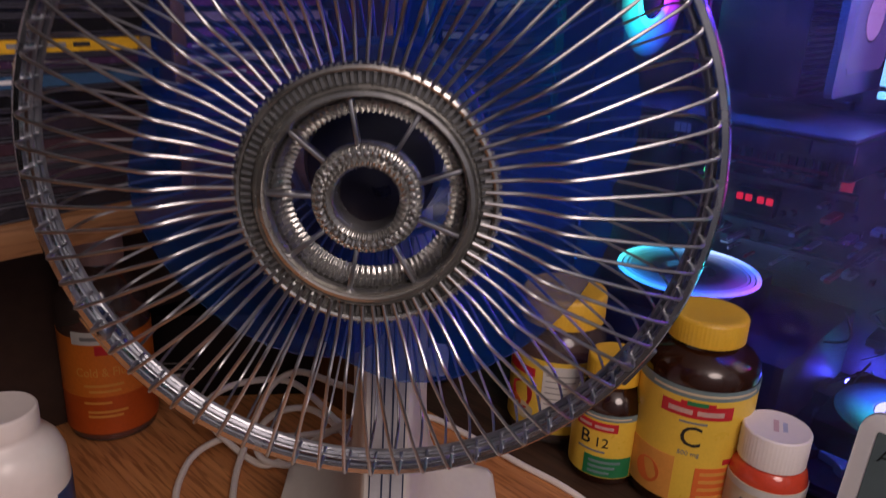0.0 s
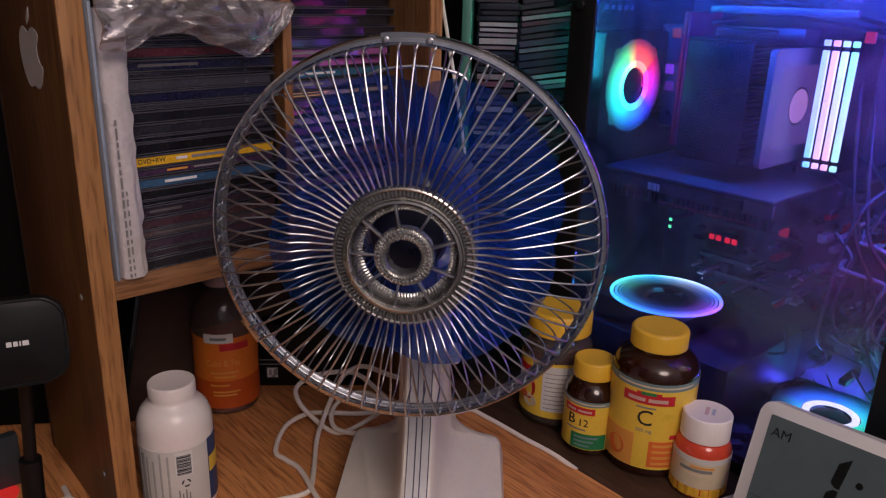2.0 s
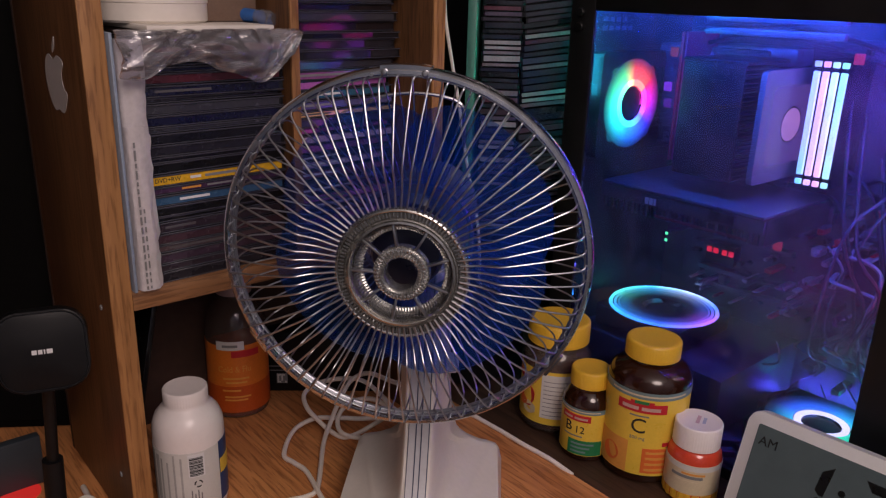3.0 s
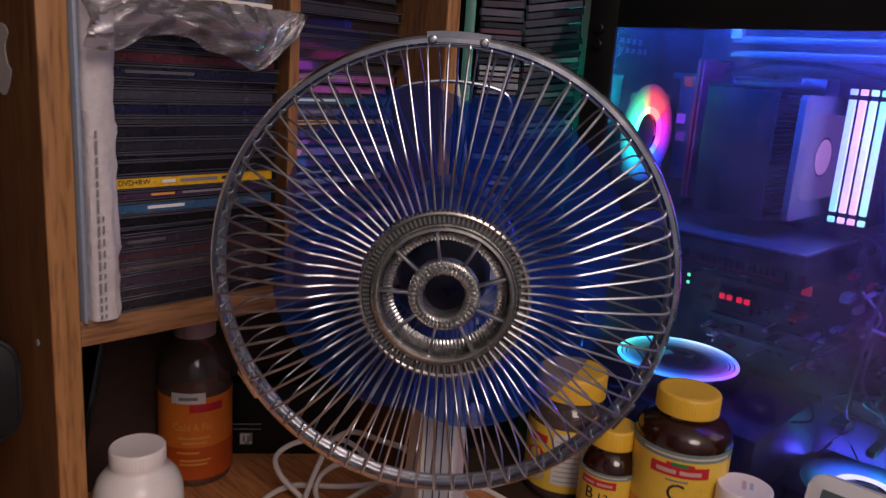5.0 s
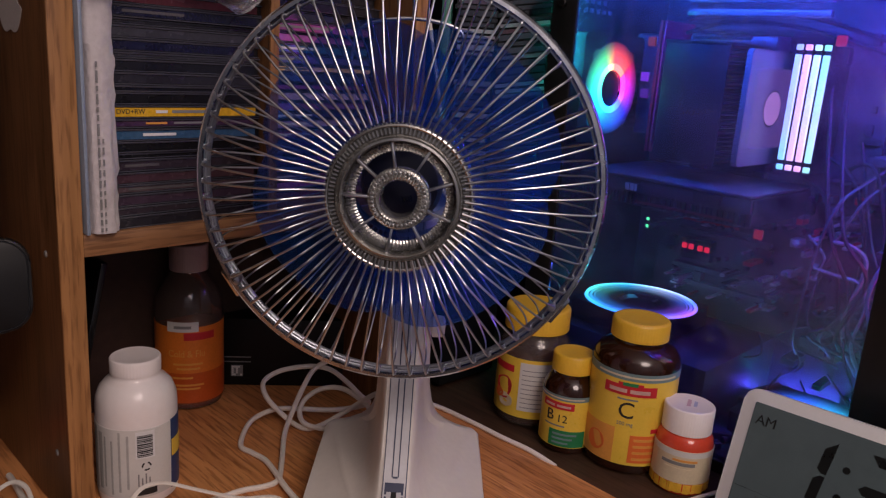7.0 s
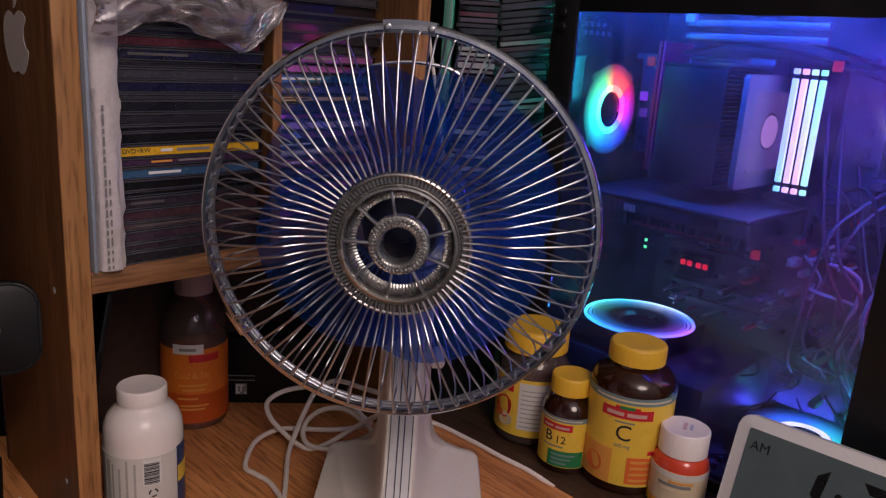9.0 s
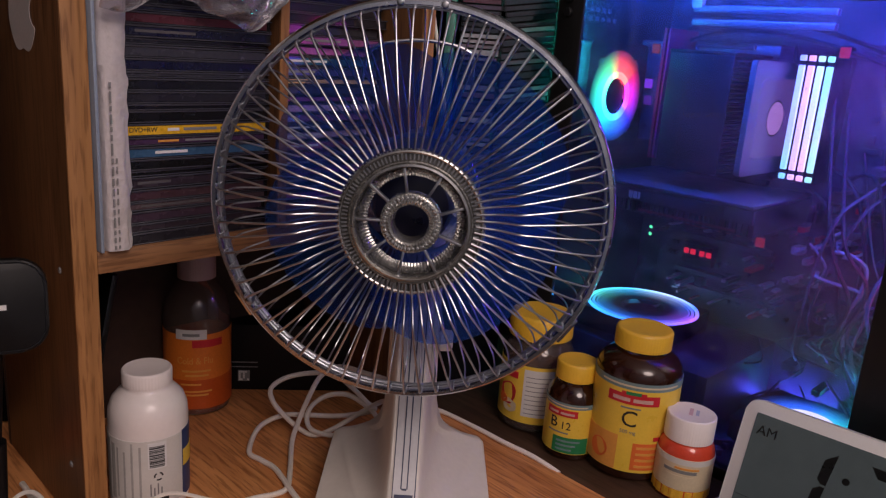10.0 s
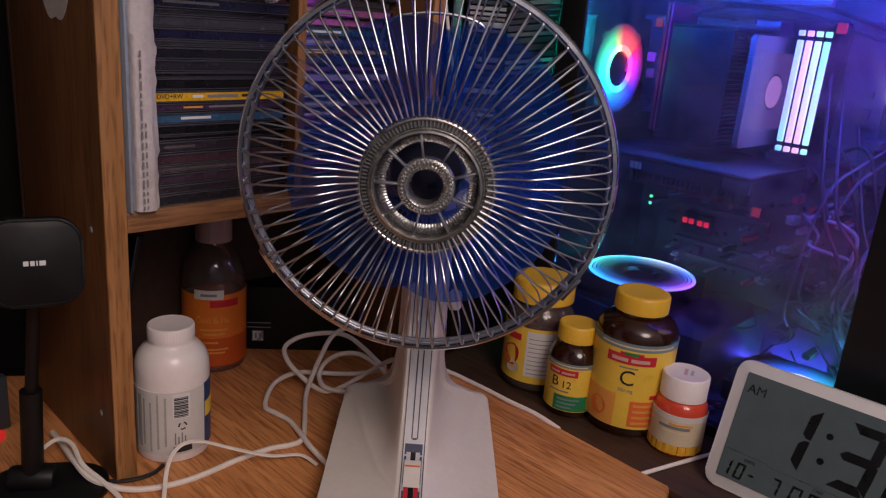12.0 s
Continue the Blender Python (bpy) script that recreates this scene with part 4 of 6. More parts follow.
def stand_shape():
    bm = bmesh.new()
    rings = []
    for z in (0, 0.003, 0.008, 0.012, 0.015, 0.018, 0.022, 0.026, 0.030, 0.034, 0.0365, 0.0385, 0.040, 0.041, 0.0418, 0.0425, 0.044, 0.046, 0.049, 0.052, 0.0555, 0.059, 0.063, 0.067, 0.072, 0.077, 0.084, 0.092, 0.105, 0.12, 0.145, 0.17, 0.23, 0.285):
        w, yf, yb, yc = fan_level(z)
        c = min(0.010, w * 0.3)
        sx = 0.0118
        half = [(sx, yf), (sx + 0.0015, yf + 0.0015)] + [(sx + 0.0015 + (w - c * 0.5 - sx - 0.0015) * u, yf + 0.0015 + (yc - yf - 0.0015) * u ** 1.5) for u in (0.3, 0.6, 0.85, 1.0)]
        half += [(w, yc + c * 0.8), (w, yb - c), (w - c * 0.3, yb - c * 0.3), (w - c, yb)]
        poly = half + [(-x, y) for x, y in half[::-1]]
        rings.append([bm.verts.new((x, y - 0.44, z)) for x, y in poly])
    n = len(rings[0])
    for a, b in zip(rings, rings[1:]):
        for i in range(n):
            bm.faces.new((a[i], a[(i + 1) % n], b[(i + 1) % n], b[i]))
    bm.faces.new(rings[0][::-1])
    bm.faces.new(rings[-1])
    return bm


def strip(x0, x1, z0, z1, lift, n=18, thick=0.0012):
    """A strip that follows the front of the stand between two heights."""
    bm = bmesh.new()
    rows = []
    for k in range(n + 1):
        z = z0 + (z1 - z0) * k / n
        y = fan_level(z)[1] - 0.44 - lift
        rows.append([bm.verts.new((x, y + d, z)) for x, d in ((x0, 0), (x1, 0), (x1, thick), (x0, thick))])
    for a, b in zip(rows, rows[1:]):
        for i in range(4):
            bm.faces.new((a[i], a[(i + 1) % 4], b[(i + 1) % 4], b[i]))
    bm.faces.new(rows[0][::-1])
    bm.faces.new(rows[-1])
    return bm


stand = part("stand", stand_shape(), WHITE_ABS, fan)
panel = part("trim_panel", strip(-0.0085, 0.0095, 0.022, 0.283, 0.0012, 30, 0.0014), SILVER, stand, "silver trim strip with navy outline")
for x0, x1, z0, z1 in ((-0.0024, -0.0014, 0.0700, 0.28), (0.0026, 0.0036, 0.0700, 0.28), (-0.0014, 0.0026, 0.0692, 0.0702)):
    part("outline", strip(x0, x1, z0, z1, 0.0018, 24, 0.0008), NAVY, panel)
part("outline", strip(-0.0092, -0.0085, 0.022, 0.283, 0.0010, 24, 0.0012), NAVY, stand)
part("outline", strip(0.0095, 0.0104, 0.022, 0.283, 0.0010, 24, 0.0012), NAVY, stand)
sw = part("switch_plate", strip(-0.0072, 0.0082, 0.028, 0.0665, 0.0018, 16, 0.001), NAVY, fan, "navy switch plate")
part("slot", strip(-0.0018, 0.0026, 0.0285, 0.0615, 0.0022, 12, 0.0006), BLACK, sw)
part("inset", strip(-0.0055, -0.0018, 0.054, 0.0615, 0.0022, 4, 0.0006), SILVER, sw)
part("inset", strip(0.0026, 0.0063, 0.054, 0.0615, 0.0022, 4, 0.0006), SILVER, sw)
part("red_mark", strip(-0.0058, -0.0018, 0.034, 0.0450, 0.0024, 4, 0.0006), RED_P, sw)
part("red_mark", strip(0.0028, 0.0066, 0.034, 0.0450, 0.0024, 4, 0.0006), RED_P, sw)
part("slider", strip(-0.0066, 0.0076, 0.0450, 0.0570, 0.0065, 8, 0.0045), WHITE_ABS, sw, "white slide switch")
part("slider_line", strip(-0.0060, 0.0070, 0.0552, 0.0560, 0.0068, 2, 0.0006), ORANGE_BLOCK, sw)
stand.matrix_basis = sw.matrix_basis = pose(0.0058, 0, 0, 0, 0, 3.2)
# motor behind the blades
FAN0 = Vector((0, 0.44, 0))


def axis_pose(y):
    """Local z towards the viewer along the fan's axis."""
    return Matrix.Translation(-FAN0) @ pose(CX, y, CZ, 90, 0, 0)


part("motor_housing", moved(lathe([(0, 0.062), (0.020, 0.062), (0.036, 0.055), (0.041, 0.04), (0.041, -0.05), (0.034, -0.075), (0.018, -0.088), (0, -0.09)], 40), axis_pose(0.47)), MOTOR, fan)
part("tilt_bracket", moved(prism([(-0.008, -0.020), (0.010, -0.020), (0.016, 0.030), (0.006, 0.044), (-0.006, 0.044), (-0.010, 0.020)], -0.002, 0.002, bev=0.0008), Matrix.Translation(-FAN0) @ pose(0.0235, 0.462, 0.1817, 90, 0, 90)), WHITE_ABS, fan)
part("tilt_knob", moved(lathe([(0, 0.012), (0.006, 0.012), (0.0085, 0.010), (0.009, 0.002), (0.006, 0.0), (0.004, -0.006)], 40, ripple=lambda i, k: (0.0006 if k % 4 < 2 and i in (2, 3) else 0, 0)), Matrix.Translation(-FAN0) @ pose(0.0265, 0.455, 0.1817, 0, 90, 0)), WHITE_ABS, fan)
hub = part("blade_hub", moved(lathe([(0, 0.032), (0.012, 0.032), (0.026, 0.028), (0.029, 0.020), (0.029, -0.012), (0, -0.012)], 40), axis_pose(0.395)), BLADE_HUB, fan)


def blade(a0):
    bm = bmesh.new()
    nr, na = 12, 12
    lay = []
    for th in (0.0, 0.0012):
        g = []
        for i in range(nr + 1):
            v = i / nr
            r = 0.027 + (0.116 - 0.027) * v
            row = []
            for k in range(na + 1):
                u = k / na
                half = radians(27 + 32 * math.sin(math.pi * (0.12 + 0.72 * v)))
                a = radians(a0) + radians(14) * v + half * (2 * u - 1)
                rr = r - 0.010 * (2 * u - 1) ** 4 * v ** 3
                row.append(bm.verts.new((rr * math.cos(a), rr * math.sin(a), (0.5 - u) * (0.030 - 0.010 * v) + th)))
            g.append(row)
        lay.append(g)
    for s, g in enumerate(lay):
        for i in range(nr):
            for k in range(na):
                f = (g[i][k], g[i + 1][k], g[i + 1][k + 1], g[i][k + 1])
                bm.faces.new(f if s else f[::-1])
    a, b = lay
    edge = [(i, 0) for i in range(nr + 1)] + [(nr, k) for k in range(1, na + 1)] + [(i, na) for i in range(nr - 1, -1, -1)] + [(0, k) for k in range(na - 1, 0, -1)]
    for (i, k), (j, l) in zip(edge, edge[1:] + edge[:1]):
        bm.faces.new((a[i][k], a[j][l], b[j][l], b[i][k]))
    return bm


for k in range(4):
    part("blade", moved(blade(28 + 90 * k), axis_pose(0.398)), BLADE, fan, "translucent blue fan blade")

# guards
bm = lathe([(RING - 0.0044, 0.0078), (RING - 0.0036, 0.0094), (RING - 0.0012, 0.0092), (RING + 0.0002, 0.0078), (RING + 0.001, 0.0060), (RING + 0.0014, 0.004), (RING + 0.0014, -0.0055), (RING, -0.0068), (RING - 0.0032, -0.006), (RING - 0.0030, 0.0), (RING - 0.0044, 0.0078)], 160)
guard = part("front_guard", moved(bm, Matrix()), CHROME_BAND, fan, "chrome rim band of the wire guard")
guard.matrix_basis = axis_pose(CY)
prof = [(RING - 0.0046, -0.002), (RING - 0.0052, 0.010), (RING - 0.0080, 0.0190), (0.123, 0.0235), (0.110, 0.0285), (0.092, 0.0335), (0.0765, 0.0368), (0.0700, 0.0345), (0.0615, 0.0315), (0.054, 0.0308), (0.046, 0.0303)]
pts = glide([(r, 0, z) for r, z in prof], 3)
wire = part("wire", tube(pts, 0.00077, 8), CHROME, guard)
N_WIRE = 72
for k in range(N_WIRE):
    o = wire if k == 0 else new("wire", wire.data)
    o.parent = guard
    o.matrix_basis = pose(0, 0, 0, 0, 0, 360.0 / N_WIRE * (k + 0.4))
prof = [(RING - 0.0042, -0.004), (RING - 0.0040, -0.016), (RING - 0.007, -0.027), (0.118, -0.0335), (0.098, -0.040), (0.078, -0.046), (0.066, -0.0495), (0.046, -0.052)]
pts = glide([(r, 0, z) for r, z in prof], 3)
rear = part("rear_guard", tube([((RING - 0.004) * math.cos(a), (RING - 0.004) * math.sin(a), -0.004) for a in [2 * math.pi * k / 120 for k in range(120)]], 0.0014, 6, True), CHROME, fan)
rear.matrix_basis = axis_pose(CY)
wire2 = part("wire", tube(pts, 0.00066, 6), CHROME, rear)
for k in range(N_WIRE):
    o = wire2 if k == 0 else new("wire", wire2.data)
    o.parent = rear
    o.matrix_basis = pose(0, 0, 0, 0, 0, 360.0 / N_WIRE * (k + 0.1))
part("centre_ring", tube([(0.046 * math.cos(a), 0.046 * math.sin(a), -0.052) for a in [2 * math.pi * k / 60 for k in range(60)]], 0.002, 6, True), CHROME, rear)
part("inner_ring", tube([((RING - 0.0052) * math.cos(a), (RING - 0.0052) * math.sin(a), 0.0040) for a in [2 * math.pi * k / 120 for k in range(120)]], 0.0008, 6, True), CHROME, guard)
# carrying wire behind the top of the guard
handle = glide([(-0.046, 0.430, 0.395), (-0.043, 0.430, 0.413), (-0.034, 0.430, 0.4225), (-0.012, 0.430, 0.4275), (0.008, 0.430, 0.428), (0.027, 0.430, 0.425), (0.0365, 0.430, 0.419), (0.0375, 0.432, 0.404), (0.0375, 0.440, 0.385)], 4)
part("carry_wire", tube([p - FAN0 for p in handle], 0.0014, 8), CHROME, fan)
# clamp plate and screws at the top, clips low on both sides
bm = bmesh.new()
rows = []
for k in range(13):
    a = radians(90 + 7.2 - 14.4 * k / 12)
    rows.append([bm.verts.new((r * math.cos(a), r * math.sin(a), z)) for r, z in ((RING - 0.0045, 0.0085), (RING + 0.0026, 0.0085), (RING + 0.0026, -0.0085), (RING - 0.0045, -0.0085))])
for a, b in zip(rows, rows[1:]):
    for i in range(4):
        bm.faces.new((a[i], a[(i + 1) % 4], b[(i + 1) % 4], b[i]))
bm.faces.new(rows[0])
bm.faces.new(rows[-1][::-1])
clamp = part("top_clamp", bm, CHROME_BAND, guard)
for d in (6.0, -6.0):
    a = radians(90 + d)
    part("screw", moved(lathe([(0, 0.0118), (0.0016, 0.0115), (0.0026, 0.0098), (0.0026, 0.006)], 14), pose((RING - 0.0022) * math.cos(a), (RING - 0.0022) * math.sin(a), 0)), CHROME, guard)
for deg in (214, 326):
    a = radians(deg)
    part("side_clip", moved(box((-0.0045, -0.011, -0.008), (0.0035, 0.011, 0.0055), 0.0015), pose(RING * math.cos(a), RING * math.sin(a), 0, 0, 0, deg)), CHROME_BAND, guard)
    part("clip_knob", moved(lathe([(0, 0.0135), (0.0022, 0.013), (0.0032, 0.011), (0.0026, 0.008), (0.002, 0.003)], 14), pose((RING - 0.006) * math.cos(a), (RING - 0.006) * math.sin(a), 0)), CHROME, guard)

# rosette in the middle of the front guard
NR = 104


def rib(zone, up):
    return lambda i, k: ((0, up if k % 4 < 2 else -up) if i in zone else (0, 0))


face = part("rosette", lathe([(0.0480, -0.006), (0.0480, -0.0005), (0.0474, 0.0014), (0.0464, 0.0020), (0.0456, 0.0016), (0.0452, -0.0012), (0.0412, -0.0006), (0.0408, 0.0020), (0.0400, 0.0028), (0.0394, 0.0018), (0.0388, 0.0030), (0.0374, 0.0034), (0.0362, 0.0020), (0.0356, -0.003), (0.0330, -0.010), (0.0300, -0.0115), (0.0300, -0.0125), (0.0345, -0.012), (0.0470, -0.008), (0.0480, -0.006)], 160), SMOKE, fan, "silvered ribbed medallion")
part("groove", lathe([(0.0451, -0.0009), (0.0413, -0.0003)], 120), mat("shadowed_silver", (0.10, 0.10, 0.10), 0.4, 0.6, vary=0.1), face)
bm = bmesh.new()
for k in range(NR):
    merge(moved(box((0.0414, -0.00058, -0.0008), (0.0451, 0.00058, 0.0012)), pose(0, 0, 0, 0, 0, 360 * k / NR)), bm)
part("rib_ring", bm, SMOKE, face)
bm = bmesh.new()
for k in range(120):
    merge(moved(box((0.0470, -0.0004, -0.004), (0.0486, 0.0004, 0.0010)), pose(0, 0, 0, 0, 0, 360 * k / 120)), bm)
part("bead_edge", bm, SMOKE, face)
face.matrix_basis = axis_pose(0.3345) @ pose(0.0025, -0.004, 0) @ Matrix.Diagonal((1.03, 1.03, 1, 1))
part("inner_ribs", lathe([(0.0353, -0.003), (0.0347, -0.006), (0.0325, -0.0098), (0.0300, -0.0108)], 90 * 4, ripple=lambda i, k: (-0.0007 if k % 4 < 2 else 0.0, 0.0)), SMOKE, face)
core = part("core_ring", lathe([(0.0202, -0.008), (0.0202, -0.0005), (0.0196, 0.0008), (0.0182, 0.0014), (0.0158, 0.0010), (0.0152, 0.0016), (0.0146, 0.0028), (0.0138, 0.0030), (0.0128, 0.0022), (0.0118, 0.0006), (0.0112, -0.005), (0.0110, -0.009), (0.0202, -0.008)], 44 * 4, ripple=rib((2, 3, 7, 8, 9), 0.0005)), SMOKE, face)
for k in range(36):
    a = 2 * math.pi * k / 36
    part("stud", moved(lathe([(0, 0.0014), (0.0008, 0.0010), (0.0010, 0.0)], 6), pose(0.0171 * math.cos(a), 0.0171 * math.sin(a), 0.0011)), CHROME, core)
for k in range(9):
    part("spoke", moved(box((0.0198, -0.0008, -0.0045), (0.0358, 0.0008, 0.0002), 0.0003), pose(0, 0, 0, 0, 0, 100 - 40 * k)), CHROME, face)

# ---- cords ----


def cord(name, pts, r, label, material=CORD, flat=1.0, step=6):
    return tagged(part(name, tube(glide(pts, step), r, 8, flat=flat), material), label, "cord")


cord("fan_cord", [(-0.005, 0.545, 0.070), (-0.024, 0.585, 0.076), (-0.057, 0.61, 0.073), (-0.083, 0.63, 0.069), (-0.098, 0.635, 0.063), (-0.111, 0.63, 0.053), (-0.118, 0.61, 0.038), (-0.125, 0.602, 0.018), (-0.126, 0.571, 0.006), (-0.115, 0.518, 0.003), (-0.11, 0.487, 0.003), (-0.118, 0.474, 0.003), (-0.138, 0.462, 0.003), (-0.161, 0.439, 0.003),
                  (-0.196, 0.397, 0.003), (-0.234, 0.375, 0.004), (-0.270, 0.374, 0.010), (-0.296, 0.392, 0.014), (-0.327, 0.425, 0.010), (-0.35, 0.45, 0.004)], 0.0028, "white fan cord arching down and across the desk")
cord("extension_cord", [(-0.076, 0.446, 0.003), (-0.097, 0.468, 0.006), (-0.129, 0.516, 0.003), (-0.149, 0.531, 0.003), (-0.165, 0.545, 0.003), (-0.167, 0.587, 0.008), (-0.148, 0.611, 0.012), (-0.12, 0.614, 0.014), (-0.088, 0.618, 0.014), (-0.060, 0.622, 0.018), (-0.044, 0.612, 0.030), (-0.052, 0.606, 0.040), (-0.071, 0.62, 0.049), (-0.093, 0.635, 0.055), (-0.118, 0.64, 0.054), (-0.148, 0.635, 0.048), (-0.163, 0.62, 0.040),
                        (-0.156, 0.605, 0.030), (-0.14, 0.600, 0.016), (-0.122, 0.594, 0.006), (-0.106, 0.589, 0.004), (-0.09, 0.598, 0.007), (-0.07, 0.607, 0.018), (-0.052, 0.602, 0.034), (-0.036, 0.590, 0.050), (-0.028, 0.578, 0.056), (-0.022, 0.566, 0.048), (-0.030, 0.572, 0.034), (-0.048, 0.600, 0.036), (-0.075, 0.618, 0.041), (-0.099, 0.620, 0.037), (-0.116, 0.617, 0.024), (-0.118, 0.603, 0.014), (-0.108, 0.588, 0.010), (-0.088, 0.585, 0.008), (-0.06, 0.592, 0.006), (-0.02, 0.60, 0.004)], 0.0028, "white cord lying in loose loops behind the fan")
cord("fan_cord", [(0.0, 0.60, 0.004), (0.010, 0.66, 0.003), (0.023, 0.677, 0.003), (0.07, 0.642, 0.003), (0.103, 0.613, 0.003), (0.134, 0.588, 0.003), (0.16, 0.568, -0.002)], 0.0028, "white cord crossing the desk edge")
cord("white_cable", [(-0.086, 0.444, 0.003), (-0.105, 0.456, 0.004), (-0.132, 0.440, 0.010), (-0.166, 0.428, 0.022), (-0.190, 0.415, 0.034), (-0.203, 0.400, 0.036), (-0.208, 0.385, 0.024), (-0.201, 0.355, 0.003), (-0.19, 0.30, 0.003)], 0.0021, "flat white cable across the desk", CORD, 0.6)
cord("white_cable", [(-0.327, 0.30, 0.003), (-0.331, 0.344, 0.004), (-0.337, 0.387, 0.010), (-0.325, 0.410, 0.022), (-0.306, 0.405, 0.024), (-0.285, 0.384, 0.018), (-0.262, 0.372, 0.012), (-0.236, 0.355, 0.006), (-0.21, 0.32, 0.003)], 0.0022, "flat white cable looping by the stand", CORD, 0.6)
cord("clock_cord", [(0.225, 0.488, -0.0035), (0.242, 0.500, -0.0035), (0.28, 0.524, -0.0035), (0.324, 0.551, -0.0035), (0.36, 0.57, -0.0035)], 0.0022, "white cord leading to the clock")
cord("power_lead", [(-0.33, 0.40, 0.0025), (-0.285, 0.385, 0.0025), (-0.250, 0.388, 0.0025), (-0.231, 0.402, 0.0025), (-0.226, 0.418, 0.0025)], 0.002, "thin black cord round the post foot", BLACK_CORD)
cord("hanging_cable", [(-0.02, 0.75, 0.56), (-0.022, 0.75, 0.49), (-0.012, 0.75, 0.43), (0.000, 0.75, 0.37), (0.012, 0.75, 0.30), (0.03, 0.76, 0.20), (0.03, 0.77, 0.06), (0.02, 0.76, 0.003)], 0.0022, "thin white cable hanging by the disc rack")

# ---- phone stand ----
ps = empty("phone_stand", (-0.300, 0.362, 0.0), "black magnetic phone stand with rounded head", "phone stand", rz=14)
ps.location.x -= 0.012
part("base", prism(rounded(-0.045, -0.035, 0.055, 0.035, 0.03), 0.0, 0.008, bev=0.002), BLACK, ps)
part("pivot", moved(lathe([(0, 0.018), (0.010, 0.018), (0.011, 0.016), (0.011, -0.016), (0.010, -0.018), (0, -0.018)], 24), pose(-0.005, 0, 0.016, 0, 90, 0)), BLACK, ps)
part("pole", tube([(-0.005, 0, 0.014), (-0.001, 0.0, 0.10)], 0.0088, 14), BLACK, ps)
part("pole", tube([(-0.001, 0, 0.095), (0.016, -0.022, 0.215)], 0.0050, 14), BLACK, ps, "thinner upper pole")
head_m = pose(0.024, -0.045, 0.229, 82, 0, 16)
head = part("head", moved(prism(rounded(-0.033, -0.033, 0.033, 0.033, 0.018, 8), -0.006, 0.006, bev=0.002), head_m), BLACK, ps)
part("rim", moved(tube([(x, y, 0.0058) for x, y in rounded(-0.031, -0.031, 0.031, 0.031, 0.017, 8)], 0.0007, 6, True), head_m), BLACK_GLOSS, head)
for x0, x1 in ((-0.0075, -0.004), (-0.003, 0.0), (0.001, 0.002), (0.003, 0.0072)):
    part("logo_bar", moved(box((x0, -0.0018, 0.0059), (x1, 0.0018, 0.0064)), head_m), WHITE_PAINT, head)
tagged(part("indicator_lamp", moved(lathe([(0, 0.0022), (0.016, 0.002), (0.019, 0.0008), (0.019, 0)], 28), pose(-0.409, 0.433, 0.0002)), glow("red_indicator", (1.0, 0.03, 0.02), 0.45)), "flat red glowing indicator lying on the desk", "lamp")
tagged(part("dark_panel", moved(box((-0.25, 0, 0.0), (-0.022, 0.012, 0.056), 0.002), pose(-0.3800, 0.4720, 0.0012, 0, 0, 48)), SCREEN_OFF), "slate-coloured panel standing on the desk", "panel")
monitor = empty("monitor", (-0.40, 0.565, 0.0012), "black switched-off monitor behind the hutch", "monitor", rz=14)
part("screen", box((-0.40, 0.0, 0.012), (0.016, 0.003, 0.60)), MATTE_BLACK, monitor)
part("housing", box((-0.41, 0.0032, 0.0), (0.022, 0.03, 0.61), 0.003), MATTE_BLACK, monitor)

# ---- clock ----
clock = empty("digital_clock", (0.3000, 0.501, ZB), "white digital desk clock with grey liquid-crystal face", "clock", rz=-39)
CW, CH = 0.215, 0.132
lean = pose(0, 0, 0.002, 90 - 19, 0, 0)
part("clock_body", moved(prism(rounded(0, 0, CW, CH, 0.012, 6), -0.018, 0.0, bev=0.002), lean), CLOCK_WHITE, clock)
lcd = part("screen", moved(prism(rounded(0.0115, 0.0115, CW - 0.0115, CH - 0.012, 0.0015, 2), 0.0002, 0.0007), lean), LCD, clock)
part("rear_foot", moved(box((0.03, 0.0, -0.055), (CW - 0.03, 0.05, -0.018), 0.003), lean @ pose(0, 0.012, 0)), CLOCK_WHITE, clock)


def ink(bm, name="segment"):
    part(name, moved(bm, lean @ pose(0, 0, 0.0007)), LCD_INK, lcd)


def seg(x, y, w, h, on, t, slant=0.12):
    """Seven bars of a digit; x, y its lower left corner."""
    g = t * 0.12
    hv = {"a": ((0, h), (w, h), 1), "g": ((0, h / 2), (w, h / 2), 0), "d": ((0, 0), (w, 0), -1)}
    for k in on:
        if k in hv:
            (x0, y0), (x1, y1), s = hv[k]
            if s == 0:
                q = [(g, y0), (t * 0.6, y0 + t / 2), (w - t * 0.6, y0 + t / 2), (w - g, y0), (w - t * 0.6, y0 - t / 2), (t * 0.6, y0 - t / 2)]
            else:
                q = [(g, y0), (w - g, y0), (w - t, y0 - s * t), (t, y0 - s * t)]
        else:
            xr = w if k in "bc" else 0
            s = -1 if k in "bc" else 1
            lo, hi = (h / 2, h) if k in "bf" else (0, h / 2)
            if k in "bf":
                q = [(xr, lo + g), (xr, hi - g), (xr + s * t, hi - t), (xr + s * t, lo + t * 0.55), (xr + s * t * 0.5, lo + g)]
            else:
                q = [(xr, lo + g), (xr, hi - g), (xr + s * t * 0.5, hi - g), (xr + s * t, hi - t * 0.55), (xr + s * t, lo + t)]
        ink(prism([(x + px + slant * py, y + py) for px, py in q], 0, 0.0002))


